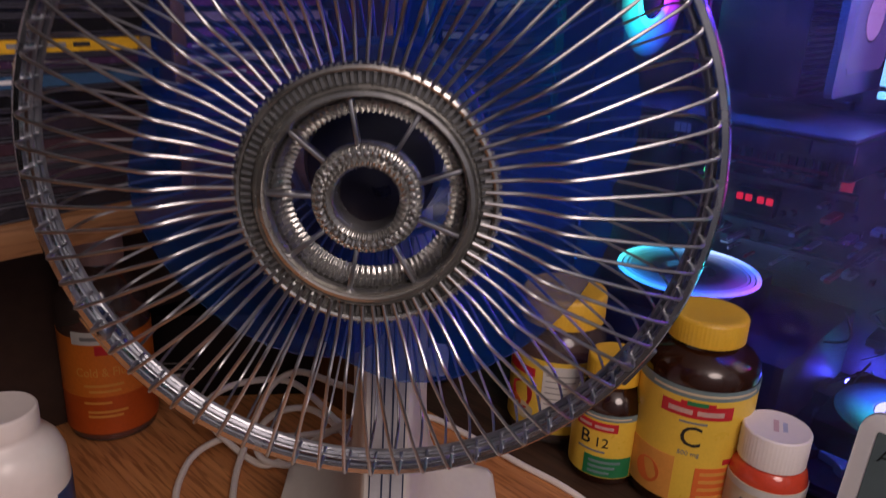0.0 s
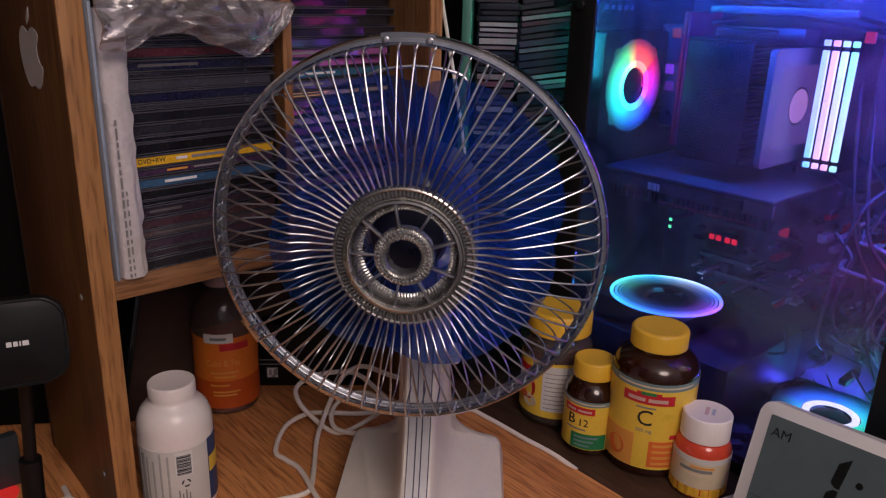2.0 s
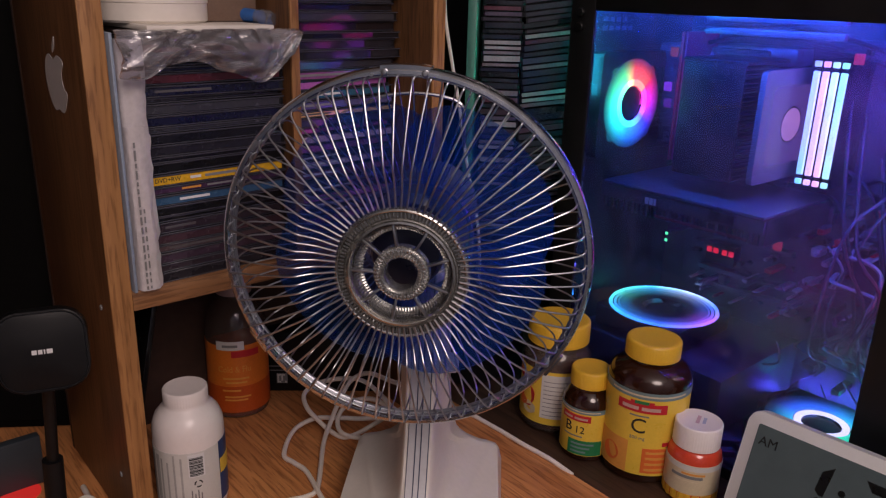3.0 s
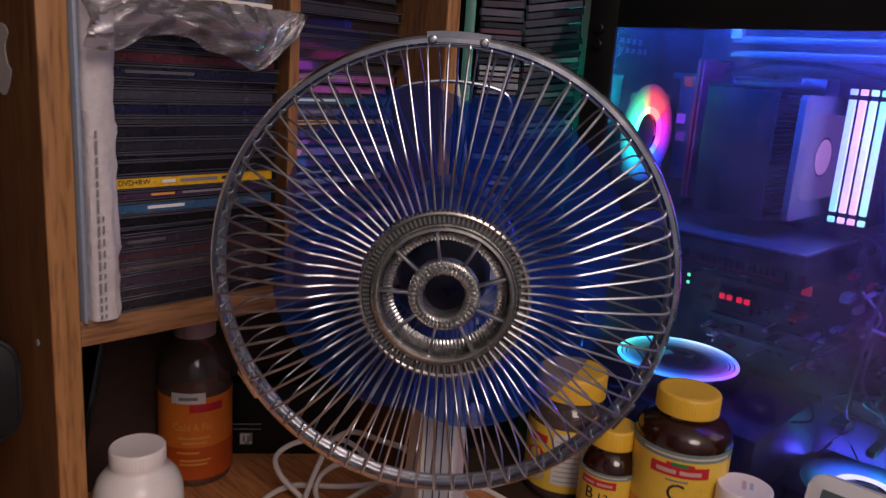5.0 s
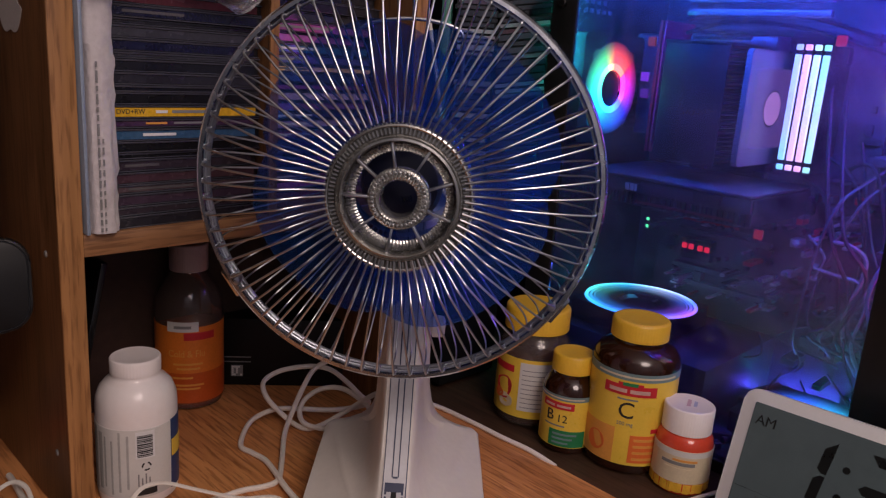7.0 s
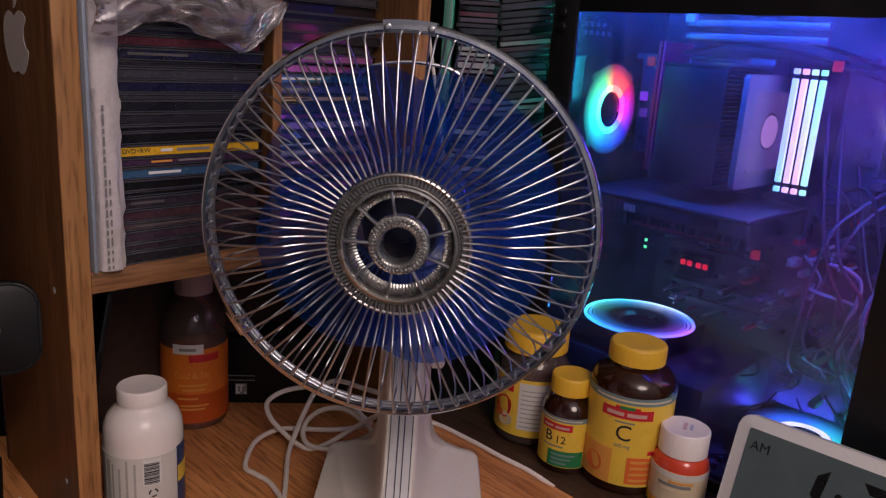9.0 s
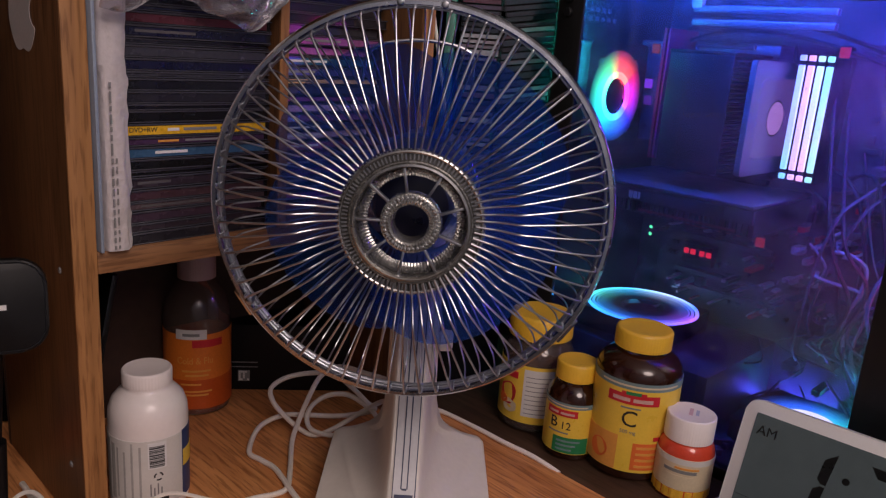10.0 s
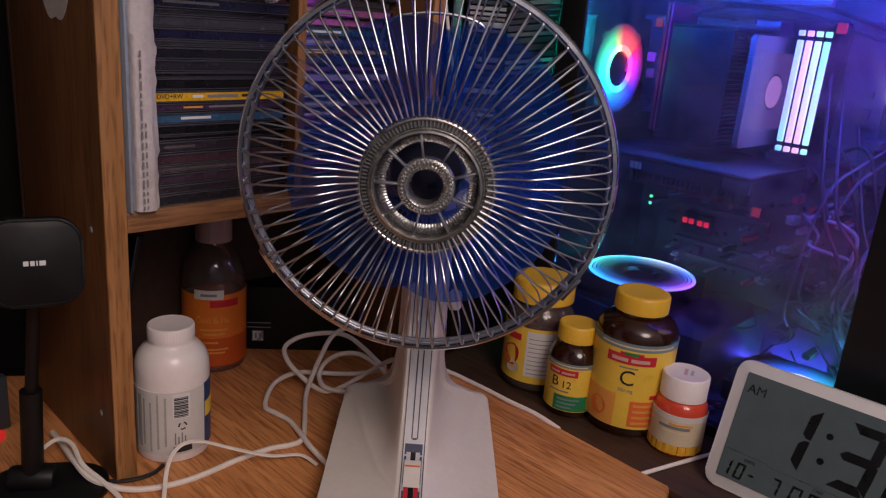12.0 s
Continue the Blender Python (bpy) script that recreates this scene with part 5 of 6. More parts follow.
seg(0.0605, 0.045, 0.020, 0.064, "bc", 0.0088)
for yy in (0.063, 0.088):
    ink(prism([(0.0935 + 0.12 * yy * 0.5 + 0.0032 * math.cos(a), yy + 0.0032 * math.sin(a)) for a in [2 * math.pi * k / 14 for k in range(14)]], 0, 0.0002), "colon_dot")
seg(0.106, 0.045, 0.034, 0.064, "abcdg", 0.0088)
seg(0.151, 0.045, 0.034, 0.064, "abcdef", 0.0088)
ink(moved(words("AM", 0.0130), pose(0.0250, 0.1045, 0)), "lettering")
ink(moved(words("DATE", 0.0045), pose(0.039, 0.0355, 0)), "lettering")
ink(moved(words("DAY", 0.0045), pose(0.104, 0.0355, 0)), "lettering")
seg(0.0185, 0.0150, 0.004, 0.0165, "bc", 0.0022)
seg(0.0270, 0.0150, 0.0085, 0.0165, "abcdef", 0.0022)
seg(0.0400, 0.0150, 0.006, 0.0165, "g", 0.0022)
seg(0.0620, 0.0150, 0.0085, 0.0165, "abc", 0.0022)
seg(0.0800, 0.0150, 0.0105, 0.0165, "abcef", 0.0022)
seg(0.0960, 0.0150, 0.0105, 0.0165, "abcdef", 0.0022)
seg(0.1120, 0.0150, 0.0105, 0.0165, "abcef", 0.0022)
ink(box((0.0125, 0.0405, 0), (0.055, 0.0408, 0.0001)), "rule_line")
ink(box((0.055, 0.0385, 0), (0.20, 0.0388, 0.0001)), "rule_line")

# ---- computer: local x towards its front, y away from the glass ----
PC_SCALE, PC_Z = 1.068, -0.0356
FLOOR = (ZB - PC_Z) / PC_SCALE
pc = empty("desktop_computer", (0.1621, 0.7503, PC_Z), "black tower computer with glass side and rainbow lights", "computer", rz=PC_TURN)
pc.scale = (PC_SCALE, PC_SCALE, PC_SCALE)
L, D, H = 0.44, 0.25, 0.56
X1 = -0.045
for nm, lo, hi, m in (("base_panel", (X1, 0.016, FLOOR + 0.004), (L, D, 0.038), PC_STEEL), ("top_panel", (X1, 0.004, H - 0.03), (L, D, H), PC_STEEL), ("rear_panel", (X1, 0.004, 0.0385), (X1 + 0.008, D, H - 0.0305), PC_STEEL),
                      ("front_panel", (0.36, 0.004, 0.0385), (L, D, H - 0.0305), PC_STEEL), ("tray_panel", (X1 + 0.0085, 0.2265, 0.0385), (0.3595, D, H - 0.0305), PC_IN)):
    part(nm, box(lo, hi, 0.0015), m, pc)
part("glass_frame", box((X1, -0.002, FLOOR), (-0.012, 0.0035, H), 0.001), PC_STEEL, pc)
part("glass_frame", box((-0.0118, -0.002, 0.492), (L, 0.0035, H), 0.001), PC_STEEL, pc)
part("glass_frame", box((-0.0118, -0.002, FLOOR), (L, 0.0035, 0.040), 0.001), PC_STEEL, pc)
part("glass_frame", box((0.322, -0.002, 0.0402), (L, 0.0035, 0.4918), 0.001), PC_STEEL, pc)
g = part("side_glass", box((-0.0115, 0.0, 0.0405), (0.3215, 0.003, 0.4915)), PC_GLASS, pc, "dusty clear glass side panel")
for zz in (0.475, 0.49):
    part("thumb_screw", moved(lathe([(0, 0.004), (0.004, 0.004), (0.005, 0.003), (0.005, 0)], 14), pose(-0.03, -0.002, zz, 90, 0, 0)), BLACK, pc)
part("shroud", box((X1 + 0.009, 0.045, 0.0385), (0.17, 0.226, 0.108), 0.002), PC_IN, pc, "dark power supply cover")
mb = part("motherboard", box((0.0, 0.220, 0.135), (0.245, 0.226, 0.47)), BOARD, pc)
rp = random.Random(11)
for k in range(46):
    x, zz = rp.uniform(0.005, 0.235), rp.uniform(0.14, 0.46)
    w, h, d = rp.uniform(0.004, 0.022), rp.uniform(0.004, 0.02), rp.uniform(0.004, 0.014)
    part("board_part", box((x, 0.220 - d, zz), (min(x + w, 0.245), 0.2199, zz + h), 0.0006, seg=1), rp.choice((PC_IN, GPU_TOP, BLACK, HEATSINK)), mb)
part("port_cover", box((-0.034, 0.158, 0.335), (-0.002, 0.2195, 0.455), 0.003), GPU_TOP, mb)
part("vrm_heatsink", box((0.03, 0.180, 0.438), (0.13, 0.2195, 0.458), 0.002), GPU_TOP, mb)


def fan120(at, rx, ry, rz, ring_mat, r_lit, frame_mat, parent):
    """A square case fan; local z is its axis."""
    m = pose(*at, rx, ry, rz)
    t = bmesh.new()
    out = rounded(-0.06, -0.06, 0.06, 0.06, 0.006, 4)
    n = len(out)
    inn = [(0.057 * x / math.hypot(x, y), 0.057 * y / math.hypot(x, y)) for x, y in out]
    vs = [[t.verts.new((x, y, z)) for x, y in ring] for ring, z in ((out, -0.0125), (out, 0.0125), (inn, 0.0125), (inn, -0.0125))]
    for a, b in zip(vs, vs[1:] + vs[:1]):
        for i in range(n):
            t.faces.new((a[i], a[(i + 1) % n], b[(i + 1) % n], b[i]))
    fr = part("case_fan", t, frame_mat, parent)
    fr.matrix_basis = m
    if ring_mat:
        part("light_ring", lathe([(0.056, 0.011), (r_lit, 0.0115), (r_lit, 0.0085), (0.056, 0.008), (0.056, 0.011)], 72), ring_mat, fr)
    part("fan_hub", lathe([(0, 0.010), (0.019, 0.010), (0.021, 0.008), (0.021, -0.008), (0, -0.008)], 32), BLACK, fr)
    for k in range(9):
        t = bmesh.new()
        a0 = 2 * math.pi * k / 9
        q = []
        for i in range(5):
            r = 0.021 + 0.034 * i / 4
            for s in (0, 1):
                a = a0 + 0.25 * i / 4 + s * 0.52
                q.append((r * math.cos(a), r * math.sin(a), 0.006 - 0.012 * s))
        f = [[t.verts.new((x, y, z + d)) for x, y, z in q] for d in (0, 0.001)]
        for i in range(4):
            t.faces.new((f[0][2 * i], f[0][2 * i + 1], f[0][2 * i + 3], f[0][2 * i + 2]))
            t.faces.new((f[1][2 * i], f[1][2 * i + 2], f[1][2 * i + 3], f[1][2 * i + 1]))
            for j in (0, 1):
                t.faces.new((f[0][2 * i + j], f[0][2 * i + 2 + j], f[1][2 * i + 2 + j], f[1][2 * i + j]))
        part("fan_blade", t, FROST, fr)
    return fr


FROST = clear_plastic("frosted_fan_blade", (0.5, 0.5, 0.52), 0.75, (0.6, 0.6, 0.65), 0.1, 0.3)
WHEEL = [(0.0, (1.0, 0.02, 0.06)), (0.12, (0.6, 0.02, 0.7)), (0.22, (0.05, 0.05, 1.0)), (0.38, (0.02, 0.25, 1.0)), (0.52, (0.02, 0.85, 0.8)), (0.66, (0.05, 1.0, 0.45)), (0.78, (0.12, 0.9, 0.2)), (0.86, (1.0, 0.08, 0.05))]
PINKS = [(0.0, (1.0, 0.03, 0.2)), (0.2, (0.8, 0.03, 0.6)), (0.4, (0.3, 0.05, 1.0)), (0.55, (0.05, 0.15, 1.0)), (0.7, (0.03, 0.7, 0.9)), (0.82, (0.5, 0.05, 0.9)), (0.95, (1.0, 0.03, 0.3))]
COOL = [(0.0, (0.04, 0.35, 1.0)), (0.14, (0.05, 0.16, 1.0)), (0.3, (0.35, 0.10, 1.0)), (0.42, (0.06, 0.18, 1.0)), (0.56, (0.45, 0.65, 1.0)), (0.68, (0.06, 0.55, 0.95)), (0.82, (0.08, 0.75, 0.55)), (0.94, (0.04, 0.4, 0.95))]
SEA = [(0.0, (0.05, 0.9, 0.35)), (0.2, (0.03, 0.6, 0.7)), (0.42, (0.04, 0.16, 1.0)), (0.6, (0.04, 0.16, 1.0)), (0.8, (0.03, 0.7, 0.6)), (0.95, (0.05, 0.95, 0.35))]
# rear exhaust fan (axis along x), with a bright inner light ring
rf = fan120((-0.024, 0.080, 0.388), 0, 90, 0, rainbow("rear_fan_lights", 0.3, 0.36, -1, None, WHEEL), 0.044, BLACK, pc)
part("light_ring", lathe([(0.028, 0.0135), (0.0215, 0.0138), (0.0205, 0.012), (0.028, 0.012), (0.028, 0.0135)], 60), rainbow("rear_fan_hub_lights", 14.0, 0.36, -1, None, WHEEL), rf, "bright ring round the fan hub")
part("light_disc", lathe([(0.052, 0.0126), (0.028, 0.0128), (0.028, 0.0122), (0.052, 0.012), (0.052, 0.0126)], 60), rainbow("rear_fan_disc_lights", 6.0, 0.36, -1, (0.024, 0.056), WHEEL), rf)

# two intake fans at the front, shining backwards
for zz, tn in ((0.41, 0.1), (0.27, 0.45)):
    ff = fan120((0.345, 0.115, zz), 0, -90, 0, None, 0.044, BLACK, pc)
    part("light_ring", lathe([(0.056, 0.0126), (0.022, 0.0130), (0.022, 0.0120), (0.056, 0.0118), (0.056, 0.0126)], 60), rainbow("front_fan_lights", 9.0, tn, 1, None, PINKS), ff)
# two fans lying on the floor of the case
f2 = fan120((0.045, 0.112, 0.127), 0, 0, 0, None, 0.048, BLACK, pc)
for r0, r1, pw in ((0.067, 0.0625, 4.6), (0.0612, 0.0575, 2.4), (0.0563, 0.0535, 1.3)):
    part("light_ring", lathe([(r0, 0.0128), (r0 - 0.0008, 0.0148), (r1 + 0.0008, 0.0148), (r1, 0.0128), (r0, 0.0128)], 72), rainbow("floor_fan_lights", pw, 0.30, 1, None, COOL), f2)
f3 = fan120((0.255, 0.115, 0.058), 0, 0, 0, None, 0.044, BLACK, pc)
part("light_ring", lathe([(0.059, 0.0128), (0.058, 0.0148), (0.030, 0.0148), (0.029, 0.0128), (0.059, 0.0128)], 72), rainbow("floor_fan_lights_b", 3.0, 0.12, 1, (0.024, 0.058), SEA), f3)
part("light_ring", lathe([(0.028, 0.0135), (0.0215, 0.0138), (0.0205, 0.012), (0.028, 0.012), (0.028, 0.0135)], 60), glow("pale_hub_light", (0.62, 0.62, 0.9), 3.2), f3)
part("light_disc", lathe([(0.053, 0.0132), (0.026, 0.0136), (0.026, 0.0126), (0.053, 0.0126), (0.053, 0.0132)], 60), rainbow("floor_fan_disc_lights", 0.8, 0.30, 1, (0.056, 0.034), COOL), f2)
# tower cooler and its fan
cool = part("cooler_base", box((0.065, 0.200, 0.35), (0.115, 0.2195, 0.40)), HEATSINK, pc)
for k in range(26):
    zz = 0.317 + k * 0.0048
    part("fin", box((0.046, 0.093, zz), (0.120, 0.20, zz + 0.0016)), HEATSINK, cool)
part("cooler_cap", box((0.044, 0.091, 0.442), (0.122, 0.202, 0.446), 0.001), BLACK, cool)
part("cooler_side", box((0.046, 0.090, 0.316), (0.120, 0.0928, 0.442), 0.0005), HEATSINK, cool)
hf = fan120((0.1465, 0.149, 0.380), 0, 90, 0, None, 0.05, FAN_GREY, pc)
hf.matrix_basis = hf.matrix_basis @ Matrix.Diagonal((1, 1.15, 0.25, 1))
part("light_disc", lathe([(0.0555, 0.0112), (0.020, 0.0116), (0.020, 0.0106), (0.0555, 0.0106), (0.0555, 0.0112)], 48), glow("faint_lavender_light", (0.36, 0.18, 0.75), 0.4), hf)
part("fan_hub_label", lathe([(0, 0.0108), (0.018, 0.0122), (0.018, 0.0102)], 28), glow("lavender_hub", (0.75, 0.35, 0.9), 0.9), hf)
# memory sticks with light bars


def bar_mat(i):
    m = bpy.data.materials.new("memory_light_bar")
    m.use_nodes = True
    nt = m.node_tree
    b = nt.nodes["Principled BSDF"]
    tc = nt.nodes.new("ShaderNodeTexCoord")
    sp = nt.nodes.new("ShaderNodeSeparateXYZ")
    nt.links.new(tc.outputs["Object"], sp.inputs[0])
    mr = nt.nodes.new("ShaderNodeMapRange")
    mr.inputs["From Min"].default_value, mr.inputs["From Max"].default_value = 0.30, 0.445
    nt.links.new(sp.outputs[2], mr.inputs["Value"])
    r = nt.nodes.new("ShaderNodeValToRGB")
    e = r.color_ramp.elements
    ends = [((0.10, 0.75, 0.85), (0.30, 0.45, 1.0)), ((0.75, 0.45, 0.85), (0.85, 0.35, 0.85)), ((0.95, 0.30, 0.50), (0.45, 0.85, 0.75)), ((0.25, 0.9, 0.5), (0.2, 0.95, 0.55))][i]
    e[0].color, e[1].color = (*ends[0], 1), (*ends[1], 1)
    k = e.new(0.45)
    k.color = ((0.35, 0.50, 0.95, 1), (0.66, 0.52, 0.85, 1), (0.66, 0.62, 0.66, 1), (0.45, 0.72, 0.62, 1))[i]
    nt.links.new(mr.outputs[0], r.inputs[0])
    nt.links.new(r.outputs[0], b.inputs["Emission Color"])
    b.inputs["Emission Strength"].default_value = 2.6
    return m


for i in range(4):
    x = 0.1620 + 0.0095 * i
    st = part("memory_stick", box((x, 0.158, 0.315), (x + 0.0063, 0.2195, 0.450), 0.0006), BLACK, pc)
    bmx = bar_mat(i)
    for z0, z1 in ((0.3165, 0.3225), (0.3270, 0.4385), (0.4430, 0.4490)):
        part("light_bar", box((x - 0.0002, 0.153, z0), (x + 0.0064, 0.1578, z1), 0.0012), bmx, st)
# graphics card
gpu = part("graphics_card", box((-0.030, 0.066, 0.262), (0.182, 0.2195, 0.292), 0.003), BLACK, pc)
for k in range(34):
    part("cooling_fin", box((-0.024 + 0.006 * k, 0.0625, 0.2635), (-0.0222 + 0.006 * k, 0.0658, 0.2755)), HEATSINK if k % 5 else GPU_TOP, gpu)
part("shroud_strip", box((-0.029, 0.0610, 0.2765), (0.181, 0.0658, 0.2915), 0.001), PC_IN, gpu)
part("power_plug", box((0.120, 0.0560, 0.2800), (0.150, 0.0608, 0.2915), 0.001), BLACK, gpu)
part("backplate", box((-0.028, 0.060, 0.2925), (0.180, 0.218, 0.296), 0.001), GPU_TOP, gpu)
part("edge_bar", box((0.05, 0.0608, 0.266), (0.165, 0.0618, 0.269)), mat("dull_red_line", (0.2, 0.012, 0.02), 0.4), gpu)
for x0, x1 in ((0.035, 0.040), (0.041, 0.046), (0.047, 0.050)):
    part("logo_bar", box((x0, 0.0606, 0.279), (x1, 0.0617, 0.287)), LABEL_WHITE, gpu)
for zz in (0.262, 0.254):
    part("status_light", box((0.068, 0.0596, zz - 0.012), (0.071, 0.0606, zz - 0.009)), glow("green_led", (0.1, 1.0, 0.35), 3.0), gpu)
# red segment display on the board
disp = part("code_display", box((0.040, 0.205, 0.182), (0.080, 0.2195, 0.208)), BLACK, pc)
RED_LED = glow("red_digits", (1.0, 0.02, 0.05), 1.2)
for i in range(4):
    x = 0.0415 + 0.0092 * i + (0.003 if i > 1 else 0.0)
    part("digit_bar", box((x, 0.2040, 0.1945), (x + 0.0068, 0.2049, 0.2015), 0.0012), RED_LED, disp)
part("red_line", box((0.03, 0.2185, 0.228), (0.13, 0.2198, 0.231)), RED_P, mb)
SLEEVE = mat("grey_lead", (0.34, 0.38, 0.42), 0.5, vary=0.1)
CAB = mat("dark_sleeve", (0.022, 0.024, 0.03), 0.5, vary=0.1)
# slots, capacitors, connectors and small lights on the board and beside it
for zz in (0.240, 0.214, 0.168, 0.148):
    part("expansion_slot", box((0.03, 0.208, zz), (0.15, 0.2195, zz + 0.006), 0.0006, seg=1), GPU_TOP, mb)
for k in range(30):
    x, zz = rp.uniform(0.01, 0.23), rp.uniform(0.14, 0.25)
    part("capacitor", moved(lathe([(0, 0.010), (0.0030, 0.010), (0.0034, 0.0095), (0.0034, 0)], 10), pose(x, 0.2198, zz, 90, 0, 0)), rp.choice((GPU_TOP, BLACK, PC_IN)), mb)
for k in range(16):
    x, zz = rp.uniform(0.17, 0.24), rp.uniform(0.15, 0.29)
    part("connector", box((x, 0.200, zz), (x + rp.uniform(0.006, 0.016), 0.2199, zz + rp.uniform(0.004, 0.010)), 0.0006, seg=1), rp.choice((BLACK, GPU_TOP, RED_P, TEAL_PAINT)), mb)
for x, zz, c, p in ((-0.020, 0.398, (0.30, 0.06, 1.0), 1.2), (-0.018, 0.378, (0.25, 0.05, 0.8), 0.5), (-0.016, 0.440, (0.9, 0.15, 0.1), 0.35), (0.2, 0.448, (1.0, 0.05, 0.2), 0.6), (0.085, 0.252, (0.1, 1.0, 0.4), 0.8), (0.02, 0.262, (0.05, 0.8, 0.3), 0.5), (0.15, 0.235, (1.0, 0.05, 0.1), 0.35)):
    part("board_light", box((x, 0.1545, zz), (x + 0.010, 0.1578, zz + 0.011), 0.0006, seg=1), glow("board_light", c, p), mb)
part("trim_rail", box((0.000, 0.150, 0.315), (0.004, 0.2195, 0.47), 0.0006), mat("dark_red_trim", (0.45, 0.03, 0.05), 0.4), mb)
part("trim_rail", box((0.006, 0.150, 0.315), (0.009, 0.2195, 0.47), 0.0006), mat("dark_plum_trim", (0.38, 0.03, 0.10), 0.4), mb)
for k in range(9):
    part("vent_slot", box((X1 + 0.0085, 0.045 + 0.012 * (k % 5), 0.470 + 0.010 * (k // 5)), (X1 + 0.0092, 0.052 + 0.012 * (k % 5), 0.475 + 0.010 * (k // 5))), GPU_TOP, pc)
for zz in (0.472, 0.486):
    part("top_rail", box((0.06, 0.100, zz), (0.21, 0.108, zz + 0.007), 0.001), GPU_TOP, pc)
part("bracket_clip", box((0.058, 0.098, 0.490), (0.070, 0.106, 0.505), 0.001), TEAL_PAINT, pc)
part("heat_pipe", tube([(0.05, 0.14, 0.447), (0.05, 0.14, 0.453), (0.118, 0.14, 0.453)], 0.003, 8), GPU_TOP, cool)
# floor clutter inside the case: drive sleds, coiled leads
for k in range(7):
    x, y = rp.uniform(0.175, 0.33), rp.uniform(0.03, 0.20)
    part("drive_sled", moved(box((-0.018, -0.010, 0), (0.018, 0.010, rp.uniform(0.004, 0.02)), 0.001, seg=1), pose(x, y, 0.0385, 0, 0, rp.uniform(0, 90))), rp.choice((GPU_TOP, PC_IN, BLACK)), pc)
for k in range(3):
    x, y, zz = rp.uniform(0.25, 0.31), rp.uniform(0.10, 0.20), rp.uniform(0.075, 0.19)
    r = rp.uniform(0.012, 0.03)
    part("coiled_lead", tube([(x + r * math.cos(a), y + 0.5 * r * math.sin(a * 1.3), zz + r * math.sin(a)) for a in [0.3 * j for j in range(16)]], rp.uniform(0.0012, 0.0022), 6), rp.choice((CAB, GPU_TOP)), pc)
# connectors, ties and short leads on the tray beside the board
for k in range(70):
    x, zz = rp.uniform(0.18, 0.345), rp.uniform(0.05, 0.33)
    w, h, d = rp.uniform(0.004, 0.022), rp.uniform(0.003, 0.012), rp.uniform(0.004, 0.05)
    part("tray_clip", box((x, 0.2262 - d, zz), (x + w, 0.2262, zz + h), 0.0006, seg=1), rp.choice((GPU_TOP, BLACK, PC_IN, BOARD)), pc)
for k in range(16):
    x, y, zz = rp.uniform(0.18, 0.32), rp.uniform(0.10, 0.21), rp.uniform(0.06, 0.28)
    part("short_lead", tube(glide([(x, y, zz), (x + rp.uniform(-0.03, 0.03), y - 0.01, zz - 0.02), (x + rp.uniform(-0.04, 0.04), y + 0.01, zz - rp.uniform(0.03, 0.06))], 5), rp.uniform(0.0008, 0.0016), 6), rp.choice((SLEEVE, CAB, GPU_TOP)), pc)
for k in range(22):
    x, y = rp.uniform(0.175, 0.32), rp.uniform(0.02, 0.20)
    part("loose_part", moved(box((-rp.uniform(0.004, 0.016), -0.005, 0), (rp.uniform(0.004, 0.016), 0.005, rp.uniform(0.004, 0.012)), 0.0008, seg=1), pose(x, y, 0.0386, 0, 0, rp.uniform(0, 180))), rp.choice((GPU_TOP, TEAL_PAINT, SLEEVE, BLACK)), pc)
METAL_CAN = mat("bright_metal_can", (0.55, 0.55, 0.58), 0.3, 0.8, vary=0.2)
for k in range(60):
    x, zz = rp.uniform(-0.005, 0.24), rp.uniform(0.135, 0.262)
    w, h, d = rp.uniform(0.002, 0.010), rp.uniform(0.0015, 0.005), rp.uniform(0.006, 0.05)
    if 0.02 < x < 0.10 and 0.165 < zz < 0.225:
        continue
    part("board_part", box((x, 0.2198 - d, zz), (x + w, 0.2199, zz + h), 0.0004, seg=1), rp.choice((METAL_CAN, METAL_CAN, GPU_TOP, BLACK, TEAL_PAINT, RED_P)), mb)
# leads that loop beside the board
DIM_LEAD = mat("dim_grey_lead", (0.11, 0.11, 0.13), 0.5, vary=0.1)
for pts, r, m in (([(0.262, 0.205, 0.330), (0.255, 0.15, 0.315), (0.243, 0.12, 0.293), (0.231, 0.12, 0.243), (0.226, 0.12, 0.190), (0.220, 0.13, 0.143), (0.21, 0.18, 0.11)], 0.0020, DIM_LEAD),
                  ([(0.272, 0.210, 0.325), (0.264, 0.17, 0.310), (0.254, 0.15, 0.290), (0.234, 0.15, 0.231), (0.224, 0.15, 0.165), (0.243, 0.16, 0.134), (0.25, 0.2, 0.10)], 0.0020, DIM_LEAD),
                  ([(0.220, 0.215, 0.245), (0.239, 0.15, 0.251), (0.253, 0.15, 0.250), (0.270, 0.15, 0.239), (0.269, 0.15, 0.210), (0.260, 0.15, 0.184), (0.263, 0.16, 0.142), (0.27, 0.2, 0.10)], 0.0036, SLEEVE),
                  ([(0.205, 0.21, 0.210), (0.224, 0.15, 0.219), (0.248, 0.15, 0.216), (0.269, 0.15, 0.213), (0.279, 0.15, 0.191), (0.273, 0.15, 0.146), (0.28, 0.19, 0.10)], 0.0030, SLEEVE),
                  ([(0.215, 0.20, 0.158), (0.235, 0.16, 0.166), (0.263, 0.16, 0.178), (0.279, 0.16, 0.186), (0.30, 0.19, 0.20)], 0.0024, DIM_LEAD)):
    part("cable", tube(glide(pts, 7), r, 8, flat=0.6), m, pc)
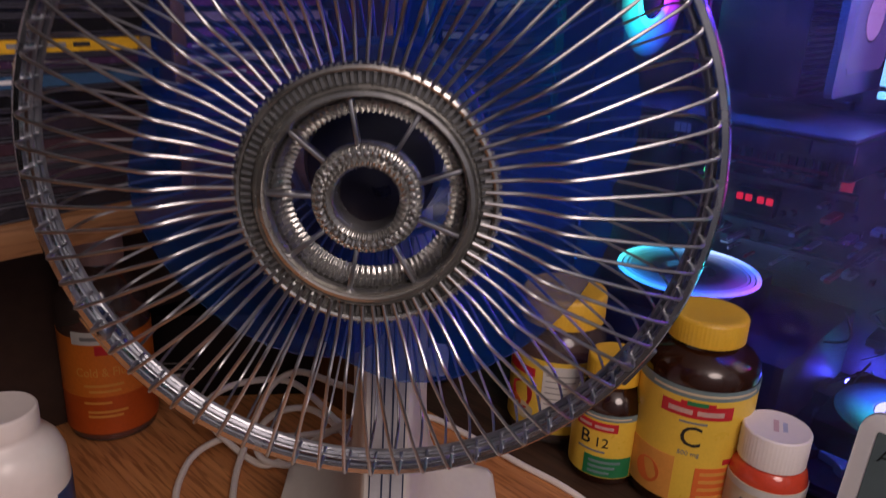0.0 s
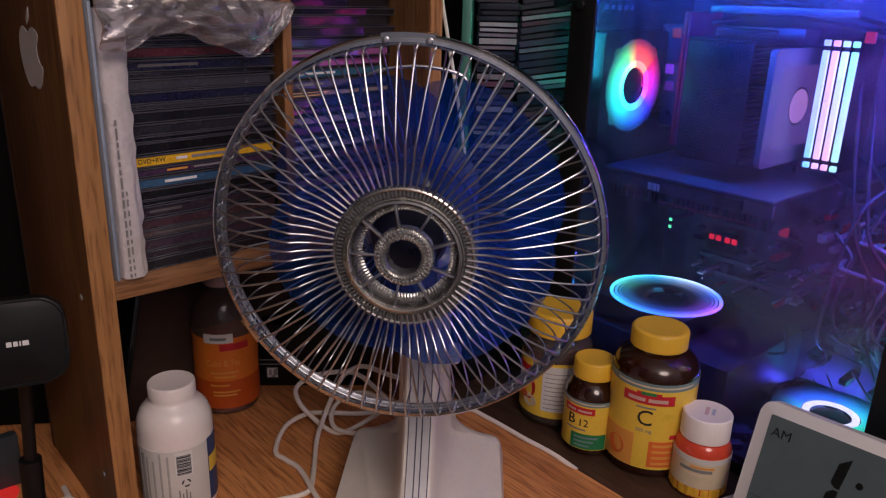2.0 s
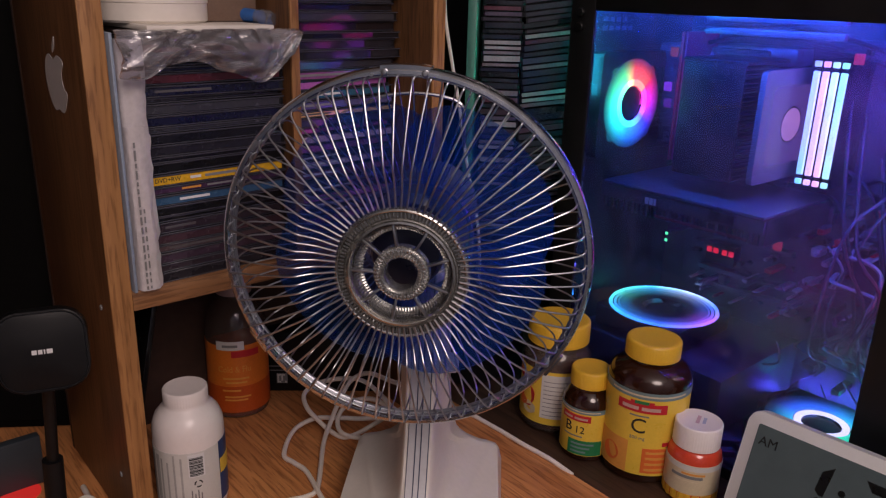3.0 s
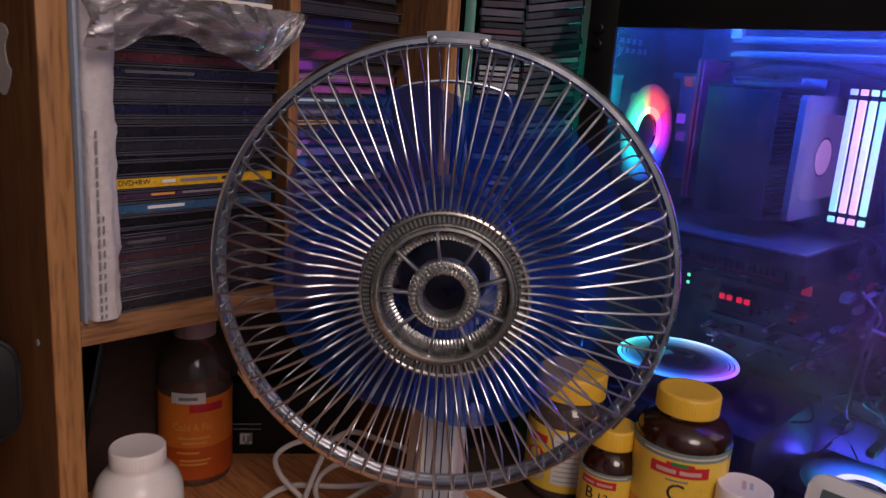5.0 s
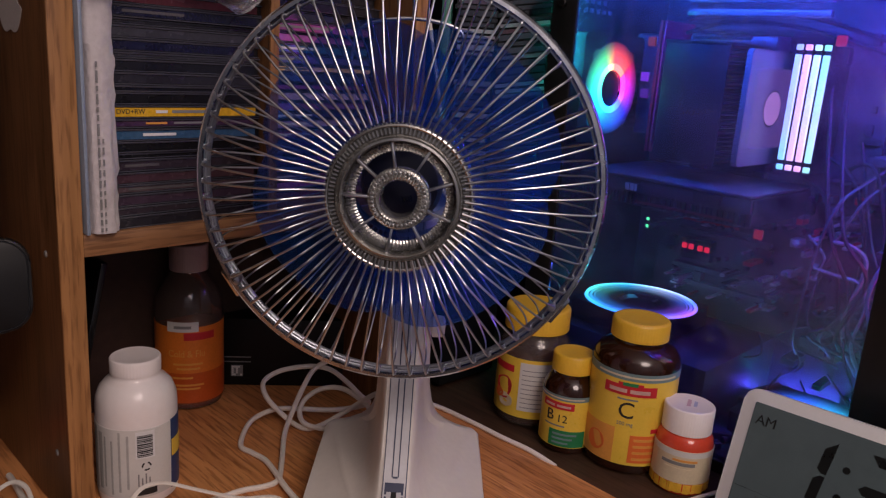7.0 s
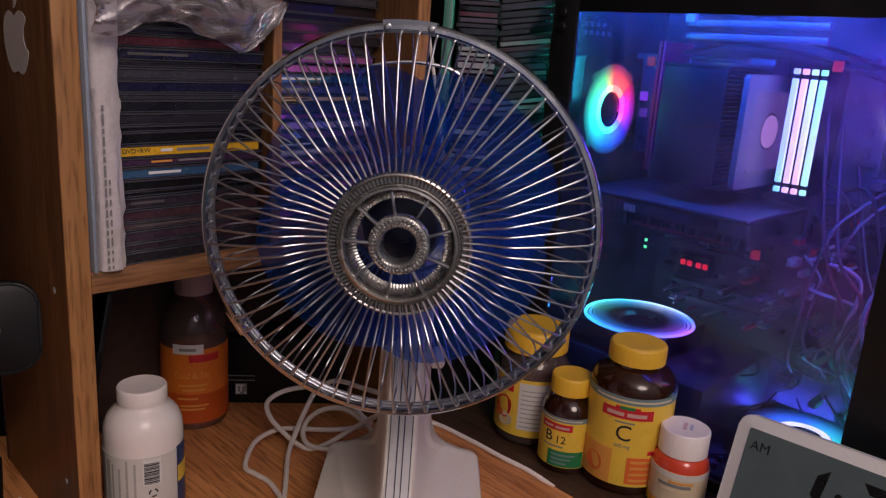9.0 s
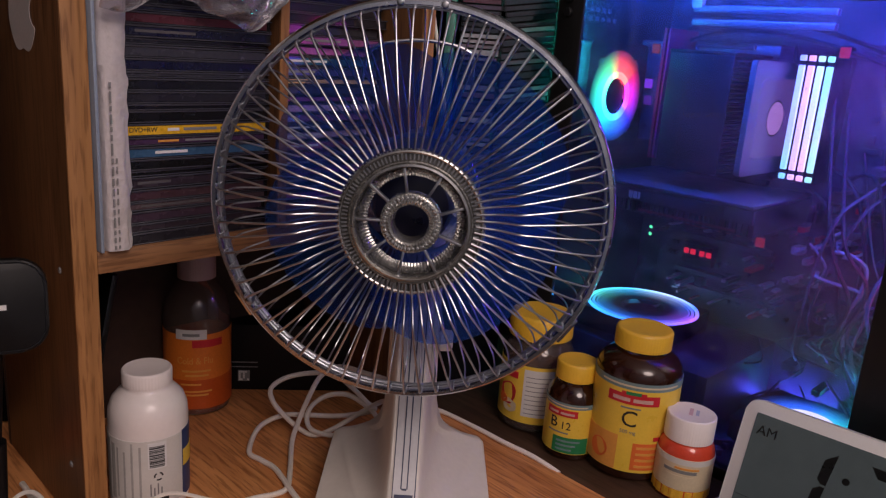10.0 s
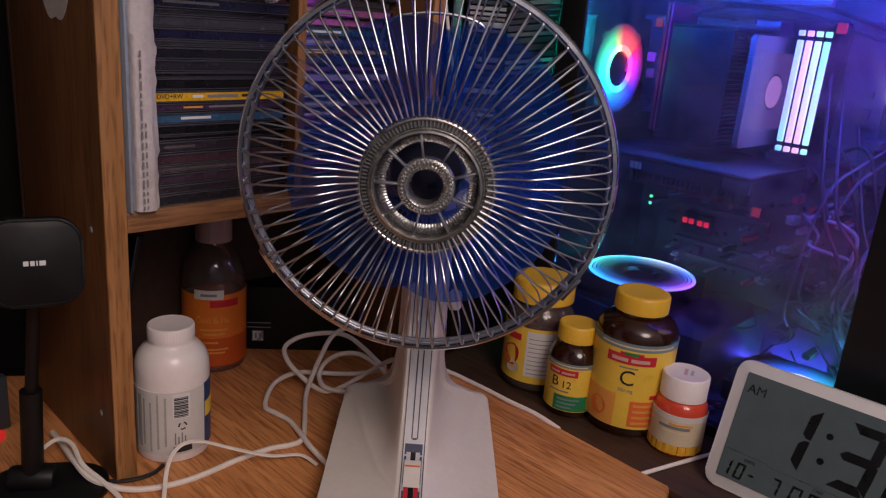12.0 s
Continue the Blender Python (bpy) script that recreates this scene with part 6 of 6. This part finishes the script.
# unseen strips added to light the inside of the case; the last lights the rack
for nm, lo, hi, c, p in (("fill_strip", (0.0, 0.010, 0.516), (0.34, 0.016, 0.522), (0.025, 0.11, 1.0), 285.0), ("fill_strip", (0.18, 0.2050, 0.0390), (0.285, 0.2120, 0.0430), (0.08, 0.08, 1.0), 75.0), ("fill_strip", (0.352, 0.04, 0.5215), (0.356, 0.20, 0.5285), (0.14, 0.04, 1.0), 230.0),
                         ("fill_strip", (0.275, 0.215, 0.0385), (0.345, 0.222, 0.044), (0.02, 0.85, 0.75), 320.0), ("fill_strip", (X1 + 0.012, 0.008, 0.40), (X1 + 0.018, 0.014, 0.50), (0.02, 0.6, 0.75), 60.0), ("fill_strip", (X1 - 0.004, 0.165, 0.30), (X1 - 0.0005, 0.215, 0.50), (0.02, 0.8, 0.55), 26.0)):
    part(nm, box(lo, hi), glow("fill_strip_glow", c, p), pc)
# cables at the front of the case
rc = random.Random(3)
for k in range(6):
    x = 0.235 + 0.009 * k + rc.uniform(-0.004, 0.004)
    y = 0.15 + rc.uniform(-0.03, 0.03)
    p = [(x - 0.05, 0.186, 0.30 + rc.uniform(-0.06, 0.12)), (x - 0.01, y, 0.27 + rc.uniform(-0.05, 0.06)), (x + 0.02, y + rc.uniform(-0.03, 0.02), 0.20 + rc.uniform(-0.03, 0.03)), (x, y + rc.uniform(-0.02, 0.03), 0.15), (x + rc.uniform(-0.01, 0.03), 0.20, 0.115), (x + 0.02, 0.226, 0.10)]
    part("cable", tube(glide(p, 5), 0.0022, 6), CAB, pc)
for k in range(2):
    zz = 0.458 + 0.012 * k
    part("cable", tube(glide([(0.02, 0.18 - 0.01 * k, zz), (0.09, 0.15, zz + 0.012), (0.17, 0.16, zz + 0.006), (0.26, 0.18, zz - 0.02)], 5), 0.0026, 6), CAB, pc)
for k in range(5):
    y = 0.13 + 0.014 * k
    part("ribbon_lead", tube(glide([(0.338, 0.19, 0.245 - 0.012 * k), (0.300 + 0.006 * k, y, 0.250 - 0.014 * k), (0.284 + 0.008 * k, y, 0.205), (0.296 + 0.006 * k, y + 0.01, 0.150), (0.275 + 0.01 * k, 0.19, 0.100), (0.30, 0.20, 0.05)], 6), 0.0034, 8, flat=0.45), SLEEVE, pc)
for x in (0.03, 0.09, 0.22, 0.30):
    part("foot", box((x, 0.03, FLOOR), (x + 0.02, 0.06, FLOOR + 0.004)), BLACK, pc)
